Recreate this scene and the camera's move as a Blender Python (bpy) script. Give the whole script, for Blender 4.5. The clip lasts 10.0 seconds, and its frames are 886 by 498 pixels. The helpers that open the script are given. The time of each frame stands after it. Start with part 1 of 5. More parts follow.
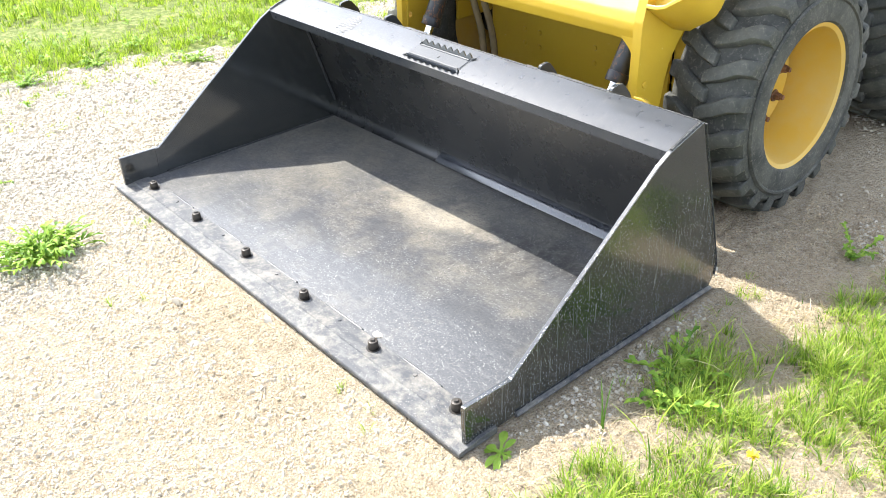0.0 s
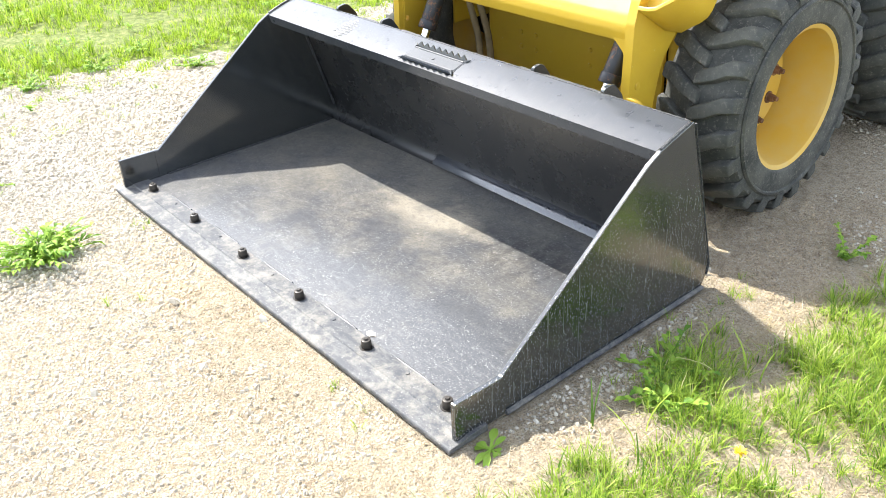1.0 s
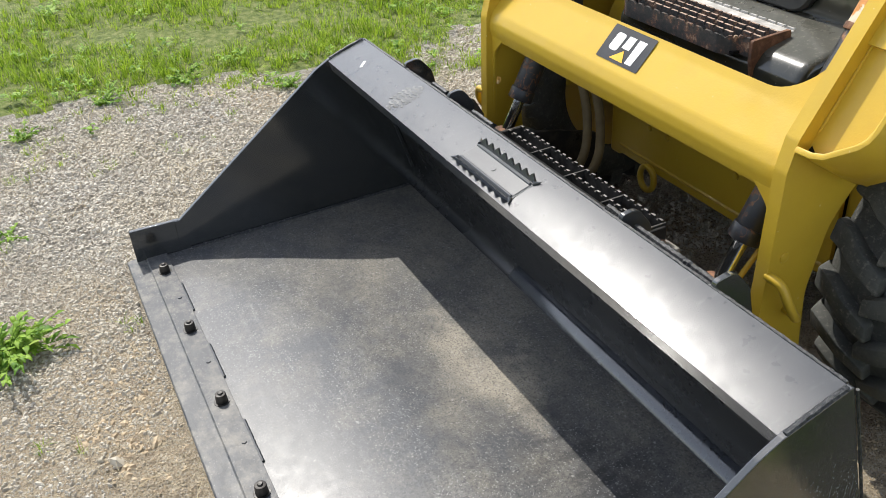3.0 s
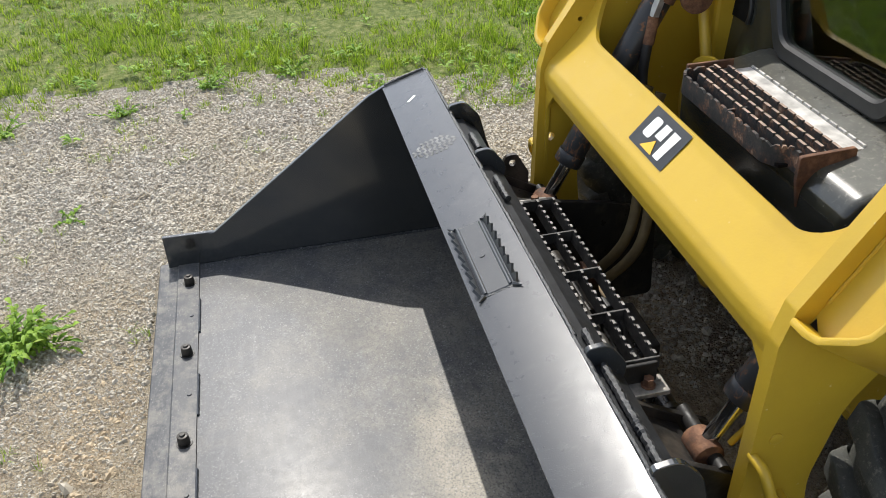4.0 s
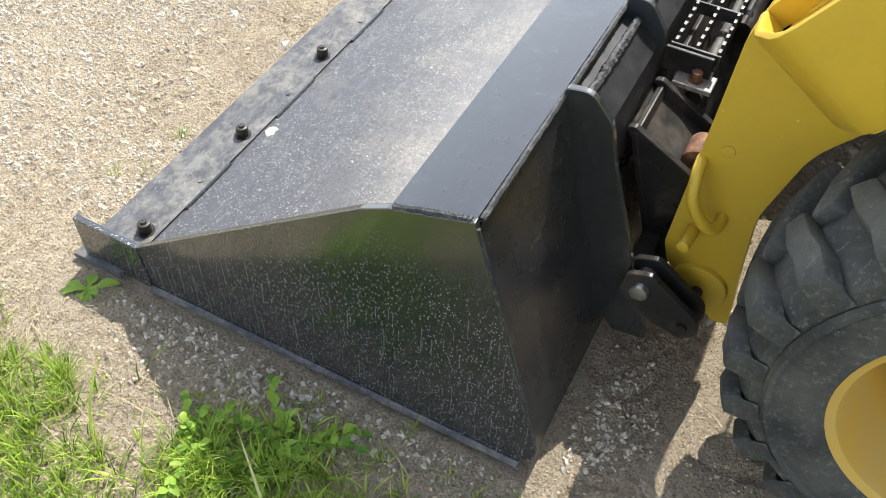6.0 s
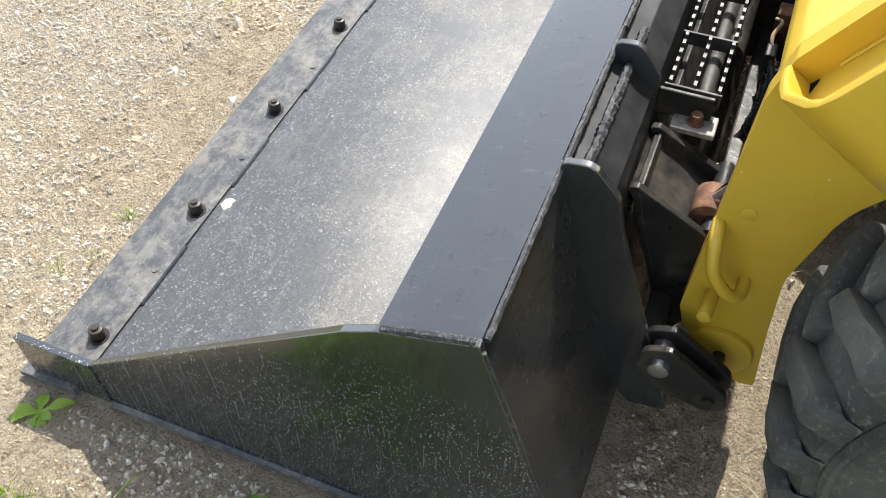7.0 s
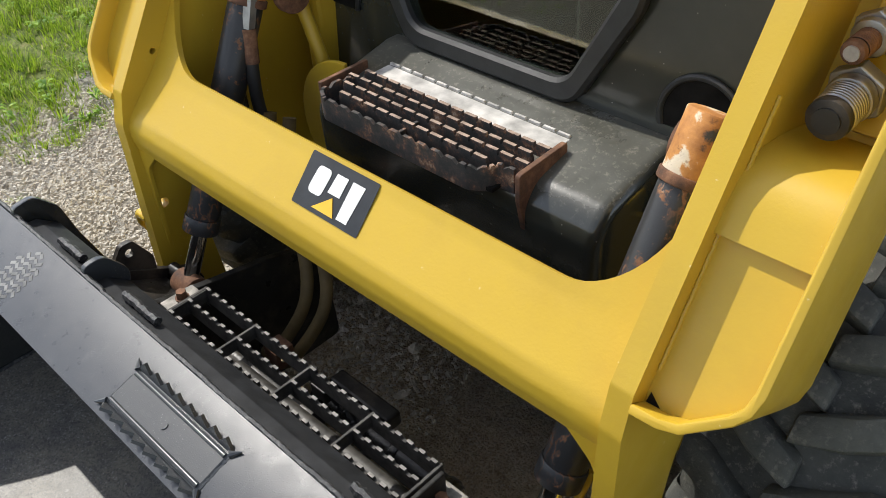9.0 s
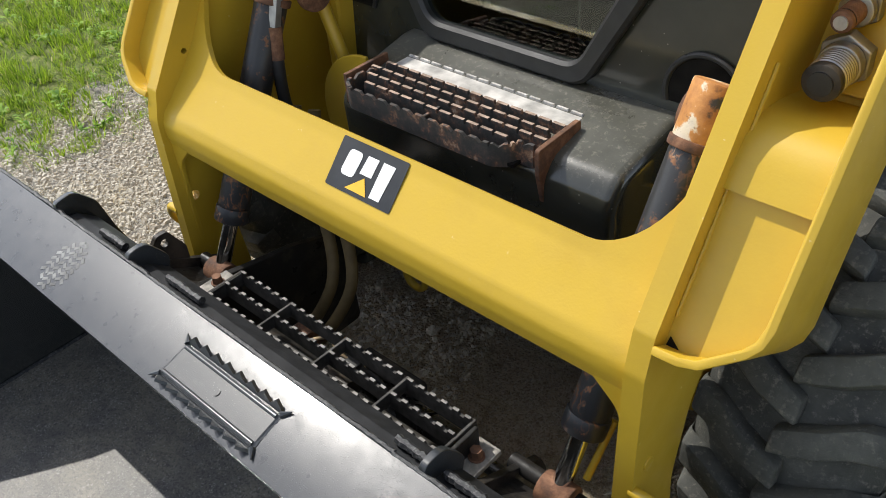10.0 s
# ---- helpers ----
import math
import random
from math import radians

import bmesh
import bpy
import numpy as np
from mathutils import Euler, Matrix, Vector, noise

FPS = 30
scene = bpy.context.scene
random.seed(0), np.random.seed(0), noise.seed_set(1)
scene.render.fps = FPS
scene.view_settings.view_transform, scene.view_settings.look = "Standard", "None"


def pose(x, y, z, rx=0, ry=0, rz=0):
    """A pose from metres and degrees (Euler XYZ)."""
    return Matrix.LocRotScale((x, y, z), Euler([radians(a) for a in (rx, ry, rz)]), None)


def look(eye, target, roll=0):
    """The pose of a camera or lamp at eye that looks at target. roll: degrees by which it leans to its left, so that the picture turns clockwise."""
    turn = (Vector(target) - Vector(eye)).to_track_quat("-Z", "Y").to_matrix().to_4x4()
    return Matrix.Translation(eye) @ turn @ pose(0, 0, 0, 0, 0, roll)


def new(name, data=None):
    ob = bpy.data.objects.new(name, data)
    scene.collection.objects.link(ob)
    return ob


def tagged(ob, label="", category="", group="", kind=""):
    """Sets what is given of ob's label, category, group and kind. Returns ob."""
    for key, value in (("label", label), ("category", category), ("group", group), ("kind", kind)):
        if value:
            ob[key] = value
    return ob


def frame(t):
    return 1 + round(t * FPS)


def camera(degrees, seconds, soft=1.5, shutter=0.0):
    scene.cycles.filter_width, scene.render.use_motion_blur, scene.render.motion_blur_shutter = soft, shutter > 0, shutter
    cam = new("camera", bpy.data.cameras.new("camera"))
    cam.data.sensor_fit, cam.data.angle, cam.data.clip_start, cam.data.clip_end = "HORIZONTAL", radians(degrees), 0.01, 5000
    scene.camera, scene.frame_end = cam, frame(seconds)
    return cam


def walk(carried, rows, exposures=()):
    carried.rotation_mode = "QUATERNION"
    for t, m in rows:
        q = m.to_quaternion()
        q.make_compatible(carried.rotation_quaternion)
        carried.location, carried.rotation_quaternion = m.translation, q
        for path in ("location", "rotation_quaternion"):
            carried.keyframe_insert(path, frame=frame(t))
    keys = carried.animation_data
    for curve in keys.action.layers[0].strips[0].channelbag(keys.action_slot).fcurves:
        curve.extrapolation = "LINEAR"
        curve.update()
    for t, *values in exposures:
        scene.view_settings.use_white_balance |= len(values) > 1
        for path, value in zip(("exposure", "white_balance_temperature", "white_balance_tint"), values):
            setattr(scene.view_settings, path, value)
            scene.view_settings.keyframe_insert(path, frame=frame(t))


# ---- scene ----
cam = camera(53.6, 10.0, soft=0.5)
PATH = [
    (0, (2.803, -0.91, 1.386), (1.479, 0.18, 0.357), -2.8),
    (0.5, (2.823, -0.916, 1.394), (1.487, 0.171, 0.378), -3.1),
    (1, (2.846, -0.898, 1.379), (1.506, 0.185, 0.363), -3.1),
    (1.5, (2.768, -0.801, 1.339), (1.464, 0.227, 0.225), -3.4),
    (1.8, (2.63, -0.664, 1.307), (1.356, 0.322, 0.122), -3.5),
    (2, (2.502, -0.577, 1.306), (1.229, 0.409, 0.119), -2.7),
    (2.2, (2.395, -0.485, 1.36), (1.127, 0.476, 0.147), -3.0),
    (2.5, (2.321, -0.376, 1.402), (1.036, 0.578, 0.204), -2.7),
    (2.8, (2.289, -0.217, 1.399), (0.864, 0.625, 0.276), -3.7),
    (3, (2.304, -0.072, 1.403), (0.772, 0.633, 0.328), -4.1),
    (3.2, (2.326, 0.041, 1.423), (0.727, 0.632, 0.377), -3.6),
    (4.3, (2.13, 0.535, 1.456), (0.51, 0.667, 0.29), -2.6),
    (4.5, (2.174, 0.626, 1.426), (0.593, 0.569, 0.203), -2.3),
    (5, (2.31, 0.949, 1.348), (0.997, 0.487, -0.089), 0.3),
    (5.2, (2.34, 1.029, 1.343), (1.097, 0.514, -0.137), 1.4),
    (5.5, (2.37, 1.085, 1.337), (1.187, 0.545, -0.182), 3.0),
    (5.7, (2.377, 1.104, 1.339), (1.205, 0.552, -0.185), 3.1),
    (6.8, (2.268, 1.04, 1.327), (1.106, 0.507, -0.211), 2.6),
    (7, (2.19, 0.983, 1.312), (1.009, 0.505, -0.229), -0.2),
    (7.3, (2.013, 0.857, 1.321), (0.798, 0.591, -0.245), -5.5),
    (7.5, (1.901, 0.811, 1.342), (0.692, 0.835, -0.25), -9.6),
    (8, (1.71, 0.787, 1.357), (0.539, 1.195, -0.212), -10.9),
    (8.5, (1.621, 0.716, 1.366), (0.363, 1.4, -0.03), -6.3),
    (8.8, (1.64, 0.6, 1.397), (0.457, 1.587, 0.121), -4.0),
    (9, (1.668, 0.492, 1.427), (0.527, 1.56, 0.18), -4.4),
    (9.5, (1.711, 0.367, 1.462), (0.571, 1.446, 0.221), -5.8),
    (10, (1.707, 0.377, 1.451), (0.572, 1.467, 0.217), -5.7),
]
EXPOSURES = [(0, 2.11), (1, 2.07), (1.5, 1.87), (2, 1.62), (2.3, 1.77), (2.5, 1.89), (2.75, 1.12), (3, 0.85), (4.5, 0.68), (5.0, 0.88), (5.5, 1.47), (7, 1.37), (7.3, 1.22), (7.5, 0.6), (8, 0.31), (8.5, 0.4), (9, 0.64), (9.5, 0.63), (10, 0.65)]
walk(cam, [(t, look(eye, target, roll)) for t, eye, target, roll in PATH], EXPOSURES)

# ---- world and sun ----
SUN_WAY = Vector((0.367, 0.012, -0.482)).normalized()
world = bpy.data.worlds.new("sky")
scene.world = world
world.use_nodes = True
wt = world.node_tree
sky = wt.nodes.new("ShaderNodeTexSky")
sky.sky_type = 'NISHITA'
sky.sun_disc = False
sky.sun_elevation = math.asin(-SUN_WAY.z)
sky.sun_rotation = math.atan2(-SUN_WAY.x, -SUN_WAY.y)
soften = wt.nodes.new("ShaderNodeHueSaturation")
soften.inputs["Saturation"].default_value = 0.5
wt.links.new(sky.outputs[0], soften.inputs["Color"])
wt.links.new(soften.outputs[0], wt.nodes["Background"].inputs[0])
wt.nodes["Background"].inputs[1].default_value = 0.15
sun_data = bpy.data.lights.new("sun", 'SUN')
sun_data.energy = 2.8
sun_data.angle = radians(0.55)
sun_data.color = (1.0, 0.96, 0.89)
sun = new("sun", sun_data)
sun.matrix_world = look((0, 0, 0), SUN_WAY)


# ---- materials ----
class Mat:
    """A small builder for node materials."""

    def __init__(self, name, rough=0.5, metal=0.0, color=(0.5, 0.5, 0.5)):
        self.m = bpy.data.materials.new(name)
        self.m.use_nodes = True
        self.t = self.m.node_tree
        self.b = self.t.nodes["Principled BSDF"]
        self.b.inputs["Roughness"].default_value = rough
        self.b.inputs["Metallic"].default_value = metal
        self.b.inputs["Base Color"].default_value = (*color, 1)
        self.co = self.t.nodes.new("ShaderNodeTexCoord").outputs["Object"]

    def link(self, a, b):
        self.t.links.new(a, b)

    def stretch(self, sx, sy, sz):
        n = self.t.nodes.new("ShaderNodeMapping")
        n.inputs["Scale"].default_value = (sx, sy, sz)
        self.link(self.co, n.inputs[0])
        return n.outputs[0]

    def noise(self, scale, detail=4.0, rough=0.55, co=None):
        n = self.t.nodes.new("ShaderNodeTexNoise")
        n.inputs["Scale"].default_value = scale
        n.inputs["Detail"].default_value = detail
        n.inputs["Roughness"].default_value = rough
        self.link(co or self.co, n.inputs["Vector"])
        return n.outputs["Fac"]

    def cells(self, scale, feature='F1', co=None, out="Distance"):
        n = self.t.nodes.new("ShaderNodeTexVoronoi")
        n.inputs["Scale"].default_value = scale
        n.feature = feature
        self.link(co or self.co, n.inputs["Vector"])
        return n.outputs[out]

    def ramp(self, fac, *stops):
        n = self.t.nodes.new("ShaderNodeValToRGB")
        els = n.color_ramp.elements
        while len(els) < len(stops):
            els.new(0.5)
        for e, (p, c) in zip(els, stops):
            e.position = p
            e.color = (*c, 1) if len(c) == 3 else c
        self.link(fac, n.inputs[0])
        return n.outputs[0]

    def span(self, fac, a, b, lo=0.0, hi=1.0):
        n = self.t.nodes.new("ShaderNodeMapRange")
        for i, v in ((1, a), (2, b), (3, lo), (4, hi)):
            n.inputs[i].default_value = v
        self.link(fac, n.inputs[0])
        return n.outputs[0]

    def math(self, op, a, b):
        n = self.t.nodes.new("ShaderNodeMath")
        n.operation = op
        for i, v in enumerate((a, b)):
            if isinstance(v, (int, float)):
                n.inputs[i].default_value = v
            else:
                self.link(v, n.inputs[i])
        return n.outputs[0]

    def mix(self, fac, a, b, blend='MIX'):
        n = self.t.nodes.new("ShaderNodeMix")
        n.data_type = 'RGBA'
        n.blend_type = blend
        if isinstance(fac, (int, float)):
            n.inputs[0].default_value = fac
        else:
            self.link(fac, n.inputs[0])
        for i, v in ((6, a), (7, b)):
            if isinstance(v, tuple):
                n.inputs[i].default_value = (*v, 1)
            else:
                self.link(v, n.inputs[i])
        return n.outputs[2]

    def color(self, v):
        self.link(v, self.b.inputs["Base Color"])
        return self

    def rough(self, v):
        self.link(v, self.b.inputs["Roughness"])
        return self

    def bump(self, h, dist=0.002, strength=1.0):
        n = self.t.nodes.new("ShaderNodeBump")
        n.inputs["Distance"].default_value = dist
        n.inputs["Strength"].default_value = strength
        self.link(h, n.inputs["Height"])
        self.link(n.outputs[0], self.b.inputs["Normal"])
        return self

    def random(self):
        return self.t.nodes.new("ShaderNodeObjectInfo").outputs["Random"]

    def island(self):
        return self.t.nodes.new("ShaderNodeNewGeometry").outputs["Random Per Island"]


def paint_black():
    m = Mat("black_paint", 0.34)
    dust = m.span(m.noise(1.6, 3), 0.4, 0.7)
    specks = m.math('MULTIPLY', m.span(m.cells(210), 0.0, 0.2, 1.0, 0.0), m.span(m.noise(22, 3), 0.46, 0.58))
    c = m.mix(m.math('MULTIPLY', dust, 0.3), (0.027, 0.031, 0.036), (0.042, 0.046, 0.052))
    c = m.mix(m.math('MULTIPLY', m.span(m.noise(40, 5, 0.7), 0.55, 0.75), 0.14), c, (0.16, 0.155, 0.145))
    c = m.mix(m.math('MULTIPLY', specks, 0.6), c, (0.34, 0.34, 0.33))
    m.color(c)
    m.rough(m.span(m.noise(60, 4), 0.3, 0.7, 0.3, 0.4))
    m.bump(m.math('ADD', m.math('MULTIPLY', m.noise(900, 1, 0.4), 0.4), m.span(m.cells(420), 0.05, 0.42, 1.0, 0.0)), 0.0003, 0.4)
    m.b.inputs["IOR"].default_value = 1.5
    m.b.inputs["Specular IOR Level"].default_value = 0.22
    m.b.inputs["Coat Weight"].default_value = 0.55
    m.b.inputs["Coat Roughness"].default_value = 0.2
    return m.m


def paint_lip():
    """Thick glossy paint with fine dried drops that glint."""
    m = Mat("beaded_black_paint", 0.3)
    drops = m.math('MULTIPLY', m.span(m.cells(300), 0.03, 0.22, 1.0, 0.0), m.span(m.noise(22, 4, 0.6), 0.34, 0.52))
    specks = m.math('MULTIPLY', m.span(m.cells(170), 0.0, 0.13, 1.0, 0.0), m.span(m.noise(14, 4), 0.46, 0.58))
    scuff = m.span(m.noise(30, 6, 0.75, m.stretch(1.6, 0.5, 1)), 0.56, 0.74)
    c = m.mix(m.math('MULTIPLY', m.span(m.noise(3, 5, 0.6), 0.35, 0.7), 0.5), (0.027, 0.031, 0.037), (0.045, 0.05, 0.057))
    c = m.mix(m.math('MULTIPLY', scuff, 0.22), c, (0.17, 0.17, 0.165))
    c = m.mix(m.math('MULTIPLY', specks, 0.55), c, (0.4, 0.4, 0.39))
    m.color(c)
    m.rough(m.math('ADD', m.span(m.noise(45, 4), 0.3, 0.7, 0.26, 0.38), m.math('MULTIPLY', specks, 0.3)))
    m.bump(m.math('ADD', drops, m.math('MULTIPLY', m.noise(700, 2, 0.5), 0.3)), 0.0008, 0.75)
    m.b.inputs["Specular IOR Level"].default_value = 0.3
    m.b.inputs["Coat Weight"].default_value = 0.65
    m.b.inputs["Coat Roughness"].default_value = 0.1
    return m.m


def paint_back():
    """Glossy black paint with pale dried spots, duller than the side plates."""
    m = Mat("spotted_black_paint", 0.3)
    spots = m.math('MULTIPLY', m.span(m.cells(150, co=m.stretch(1, 1, 0.6)), 0.0, 0.14, 1.0, 0.0), m.span(m.noise(20, 4), 0.46, 0.56))
    haze = m.span(m.noise(8, 6, 0.7), 0.4, 0.7)
    c = m.mix(m.math('MULTIPLY', haze, 0.5), (0.016, 0.0165, 0.017), (0.034, 0.033, 0.031))
    m.color(m.mix(m.math('MULTIPLY', spots, 0.75), c, (0.4, 0.4, 0.38)))
    m.b.inputs["IOR"].default_value = 1.6
    m.rough(m.span(haze, 0, 1, 0.24, 0.36)).bump(m.noise(240, 4, 0.6), 0.0006, 0.4)
    return m.m


def weld_paint():
    """Painted weld seam, its ridges rubbed bright and dusty."""
    m = Mat("painted_weld", 0.42)
    worn = m.span(m.noise(160, 5, 0.75), 0.5, 0.66)
    c = m.mix(worn, (0.02, 0.022, 0.025), (0.13, 0.13, 0.128))
    m.color(c).bump(m.noise(420, 4, 0.7), 0.0012, 0.8)
    m.b.inputs["Specular IOR Level"].default_value = 0.35
    return m.m


def paint_floor():
    m = Mat("worn_floor_steel", 0.3)
    place = m.t.nodes.new("ShaderNodeSeparateXYZ")
    m.link(m.co, place.inputs[0])
    X, Y = place.outputs[0], place.outputs[1]
    drift = m.math('ADD', m.span(Y, 0.1, 0.75, -0.12, 0.1), m.span(X, 0.0, 1.6, 0.06, -0.08))
    tan = m.span(m.math('ADD', m.noise(5, 9, 0.68), drift), 0.4, 0.68)
    scuff = m.span(m.noise(60, 4, 0.7, m.stretch(0.25, 1, 1)), 0.5, 0.72)
    wide = m.span(m.noise(7, 4), 0.34, 0.48)
    shift = m.t.nodes.new("ShaderNodeVectorMath")
    shift.operation = 'MULTIPLY_ADD'
    blur = m.t.nodes.new("ShaderNodeTexNoise")
    blur.inputs["Scale"].default_value = 220
    m.link(m.co, blur.inputs["Vector"])
    m.link(blur.outputs["Color"], shift.inputs[0])
    shift.inputs[1].default_value = (0.012, 0.012, 0.0)
    m.link(m.co, shift.inputs[2])
    flecks = m.math('MULTIPLY', m.span(m.cells(180, co=shift.outputs[0]), 0.05, 0.3, 1.0, 0.0), wide)
    large = m.math('MULTIPLY', m.span(m.cells(33, co=shift.outputs[0]), 0.04, 0.15, 1.0, 0.0), m.span(m.noise(16, 5, 0.7), 0.47, 0.57))
    wave = m.math('ABSOLUTE', m.math('SUBTRACT', m.noise(26, 3, 0.5), 0.5), 0.0)
    swirls = m.math('MULTIPLY', m.span(wave, 0.0, 0.012, 1.0, 0.0), m.span(m.noise(11, 3), 0.52, 0.62))
    zone = m.math('ADD', m.math('ABSOLUTE', m.math('MULTIPLY', m.math('SUBTRACT', X, 1.28), 2.8), 0.0), m.math('ABSOLUTE', m.math('MULTIPLY', m.math('SUBTRACT', Y, 0.7), 6.0), 0.0))
    smear = m.math('MULTIPLY', m.span(zone, 0.5, 1.1, 1.0, 0.0), m.span(m.noise(15, 6, 0.7, m.stretch(1.6, 0.8, 1)), 0.44, 0.56))
    c = m.mix(m.math('MULTIPLY', tan, 0.75), (0.066, 0.069, 0.075), (0.22, 0.2, 0.16))
    c = m.mix(m.math('MULTIPLY', scuff, 0.3), c, (0.22, 0.22, 0.22))
    c = m.mix(m.math('MULTIPLY', m.span(m.noise(75, 6, 0.75), 0.48, 0.62), 0.4), c, (0.045, 0.046, 0.048))
    bed = m.math('ADD', m.math('ABSOLUTE', m.math('MULTIPLY', m.math('SUBTRACT', X, 0.86), 1.7), 0.0), m.math('ABSOLUTE', m.math('MULTIPLY', m.math('SUBTRACT', Y, 0.69), 4.5), 0.0))
    c = m.mix(m.math('MULTIPLY', m.span(m.math('ADD', bed, m.math('MULTIPLY', m.noise(9, 6, 0.7), 1.1)), 0.75, 1.15, 1.0, 0.0), 0.7), c, (0.36, 0.32, 0.25))
    c = m.mix(m.math('MULTIPLY', m.span(m.noise(190, 5, 0.8), 0.5, 0.6), 0.7), c, (0.03, 0.031, 0.034))
    c = m.mix(m.math('MULTIPLY', m.span(m.noise(320, 4, 0.75), 0.6, 0.68), 0.4), c, (0.36, 0.35, 0.33))
    c = m.mix(m.math('MULTIPLY', m.span(m.noise(4.5, 7, 0.68), 0.5, 0.62), 0.4), c, (0.06, 0.062, 0.066))
    c = m.mix(m.math('MULTIPLY', swirls, 0.2), c, (0.46, 0.44, 0.4))
    c = m.mix(m.math('MULTIPLY', smear, 0.75), c, (0.032, 0.032, 0.034))
    c = m.mix(m.math('MULTIPLY', flecks, 0.6), c, (0.47, 0.47, 0.45))
    c = m.mix(m.math('MULTIPLY', large, 0.4), c, (0.5, 0.49, 0.46))
    m.color(c)
    m.rough(m.math('ADD', m.span(m.noise(45, 5), 0.3, 0.7, 0.36, 0.44), m.math('MULTIPLY', flecks, 0.2)))
    m.b.inputs["Specular IOR Level"].default_value = 0.34
    m.b.inputs["Coat Weight"].default_value = 0.3
    m.b.inputs["Coat Roughness"].default_value = 0.13
    m.bump(m.math('ADD', m.math('ADD', m.noise(480, 2, 0.5), m.math('MULTIPLY', m.noise(130, 4, 0.7), 0.9)), m.math('MULTIPLY', flecks, 0.6)), 0.0004, 0.3)
    return m.m


def paint_side():
    m = Mat("rain_spotted_black_paint", 0.16)
    place = m.t.nodes.new("ShaderNodeSeparateXYZ")
    m.link(m.co, place.inputs[0])
    low = m.span(m.math('ADD', place.outputs[2], m.math('MULTIPLY', m.noise(7, 3), 0.2)), 0.36, 0.56, 1.0, 0.15)
    spots = m.math('MULTIPLY', m.span(m.cells(225, co=m.stretch(1, 1, 0.6)), 0.08, 0.34, 1.0, 0.0), m.span(m.noise(60, 4, 0.7, m.stretch(1, 1, 0.25)), 0.22, 0.42))
    outer = m.span(m.math('ABSOLUTE', m.math('SUBTRACT', place.outputs[0], 0.797), 0.0), 0.902, 0.905)
    low = m.math('MULTIPLY', low, outer)
    spots = m.math('MULTIPLY', spots, low)
    runs = m.math('MULTIPLY', m.span(m.noise(150, 3, 0.6, m.stretch(1, 1, 0.05)), 0.52, 0.74), low)
    c = m.mix(m.math('MULTIPLY', runs, 0.25), (0.02, 0.0225, 0.0225), (0.085, 0.088, 0.09))
    c = m.mix(m.math('MULTIPLY', spots, 0.6), c, (0.42, 0.42, 0.4))
    m.color(c)
    m.b.inputs["IOR"].default_value = 2.1
    m.rough(m.span(m.math('ADD', spots, runs), 0.0, 1.2, 0.13, 0.45))
    m.bump(m.math('ADD', spots, m.math('MULTIPLY', m.noise(5, 2), 0.6)), 0.001, 0.6)
    return m.m


def paint_yellow():
    m = Mat("yellow_paint", 0.34)
    grime = m.span(m.noise(5, 6, 0.65), 0.5, 0.78)
    chips = m.span(m.noise(85, 5, 0.65), 0.7, 0.73)
    c = m.mix(m.math('MULTIPLY', grime, 0.35), (0.55, 0.36, 0.03), (0.39, 0.245, 0.03))
    c = m.mix(m.math('MULTIPLY', chips, 0.6), c, (0.75, 0.66, 0.42))
    m.color(c)
    m.rough(m.span(m.noise(18, 4), 0.3, 0.7, 0.28, 0.46))
    m.bump(m.math('ADD', m.noise(240, 3), m.math('MULTIPLY', m.noise(30, 3), 1.0)), 0.0006, 0.25)
    return m.m


def rubber(name, k):
    m = Mat(name, 0.75)
    dust = m.span(m.noise(9, 6, 0.65), 0.35, 0.75)
    c = m.mix(dust, tuple(k * v for v in (0.022, 0.0235, 0.022)), tuple(k * v for v in (0.078, 0.078, 0.066)))
    c = m.mix(m.span(m.noise(90, 7, 0.75), 0.54, 0.7), c, (0.17, 0.16, 0.135))
    m.color(c).bump(m.math('ADD', m.noise(160, 5, 0.7), m.noise(30, 4, 0.6)), 0.003, 0.7)
    return m.m


def rust():
    m = Mat("rusty_steel", 0.8)
    c = m.ramp(m.noise(35, 6, 0.7), (0.3, (0.05, 0.03, 0.022)), (0.5, (0.14, 0.065, 0.035)), (0.68, (0.26, 0.13, 0.07)))
    m.color(c).bump(m.noise(150, 5, 0.7), 0.0015, 0.6)
    return m.m


def rusty_black():
    m = Mat("chipped_black_paint_over_rust", 0.45)
    wave = m.math('ABSOLUTE', m.math('SUBTRACT', m.noise(16, 4, 0.6, m.stretch(1, 1, 0.45)), 0.5), 0.0)
    f = m.math('MAXIMUM', m.span(m.noise(34, 6, 0.7), 0.58, 0.64), m.math('MULTIPLY', m.span(wave, 0.0, 0.02, 1.0, 0.0), m.span(m.noise(9, 2), 0.5, 0.56)))
    c = m.mix(f, (0.026, 0.026, 0.027), m.ramp(m.noise(60, 5), (0.3, (0.1, 0.045, 0.025)), (0.6, (0.26, 0.12, 0.055)), (0.75, (0.42, 0.3, 0.2))))
    m.color(c).rough(m.span(f, 0, 1, 0.38, 0.85)).bump(m.noise(120, 4), 0.001, 0.4)
    return m.m


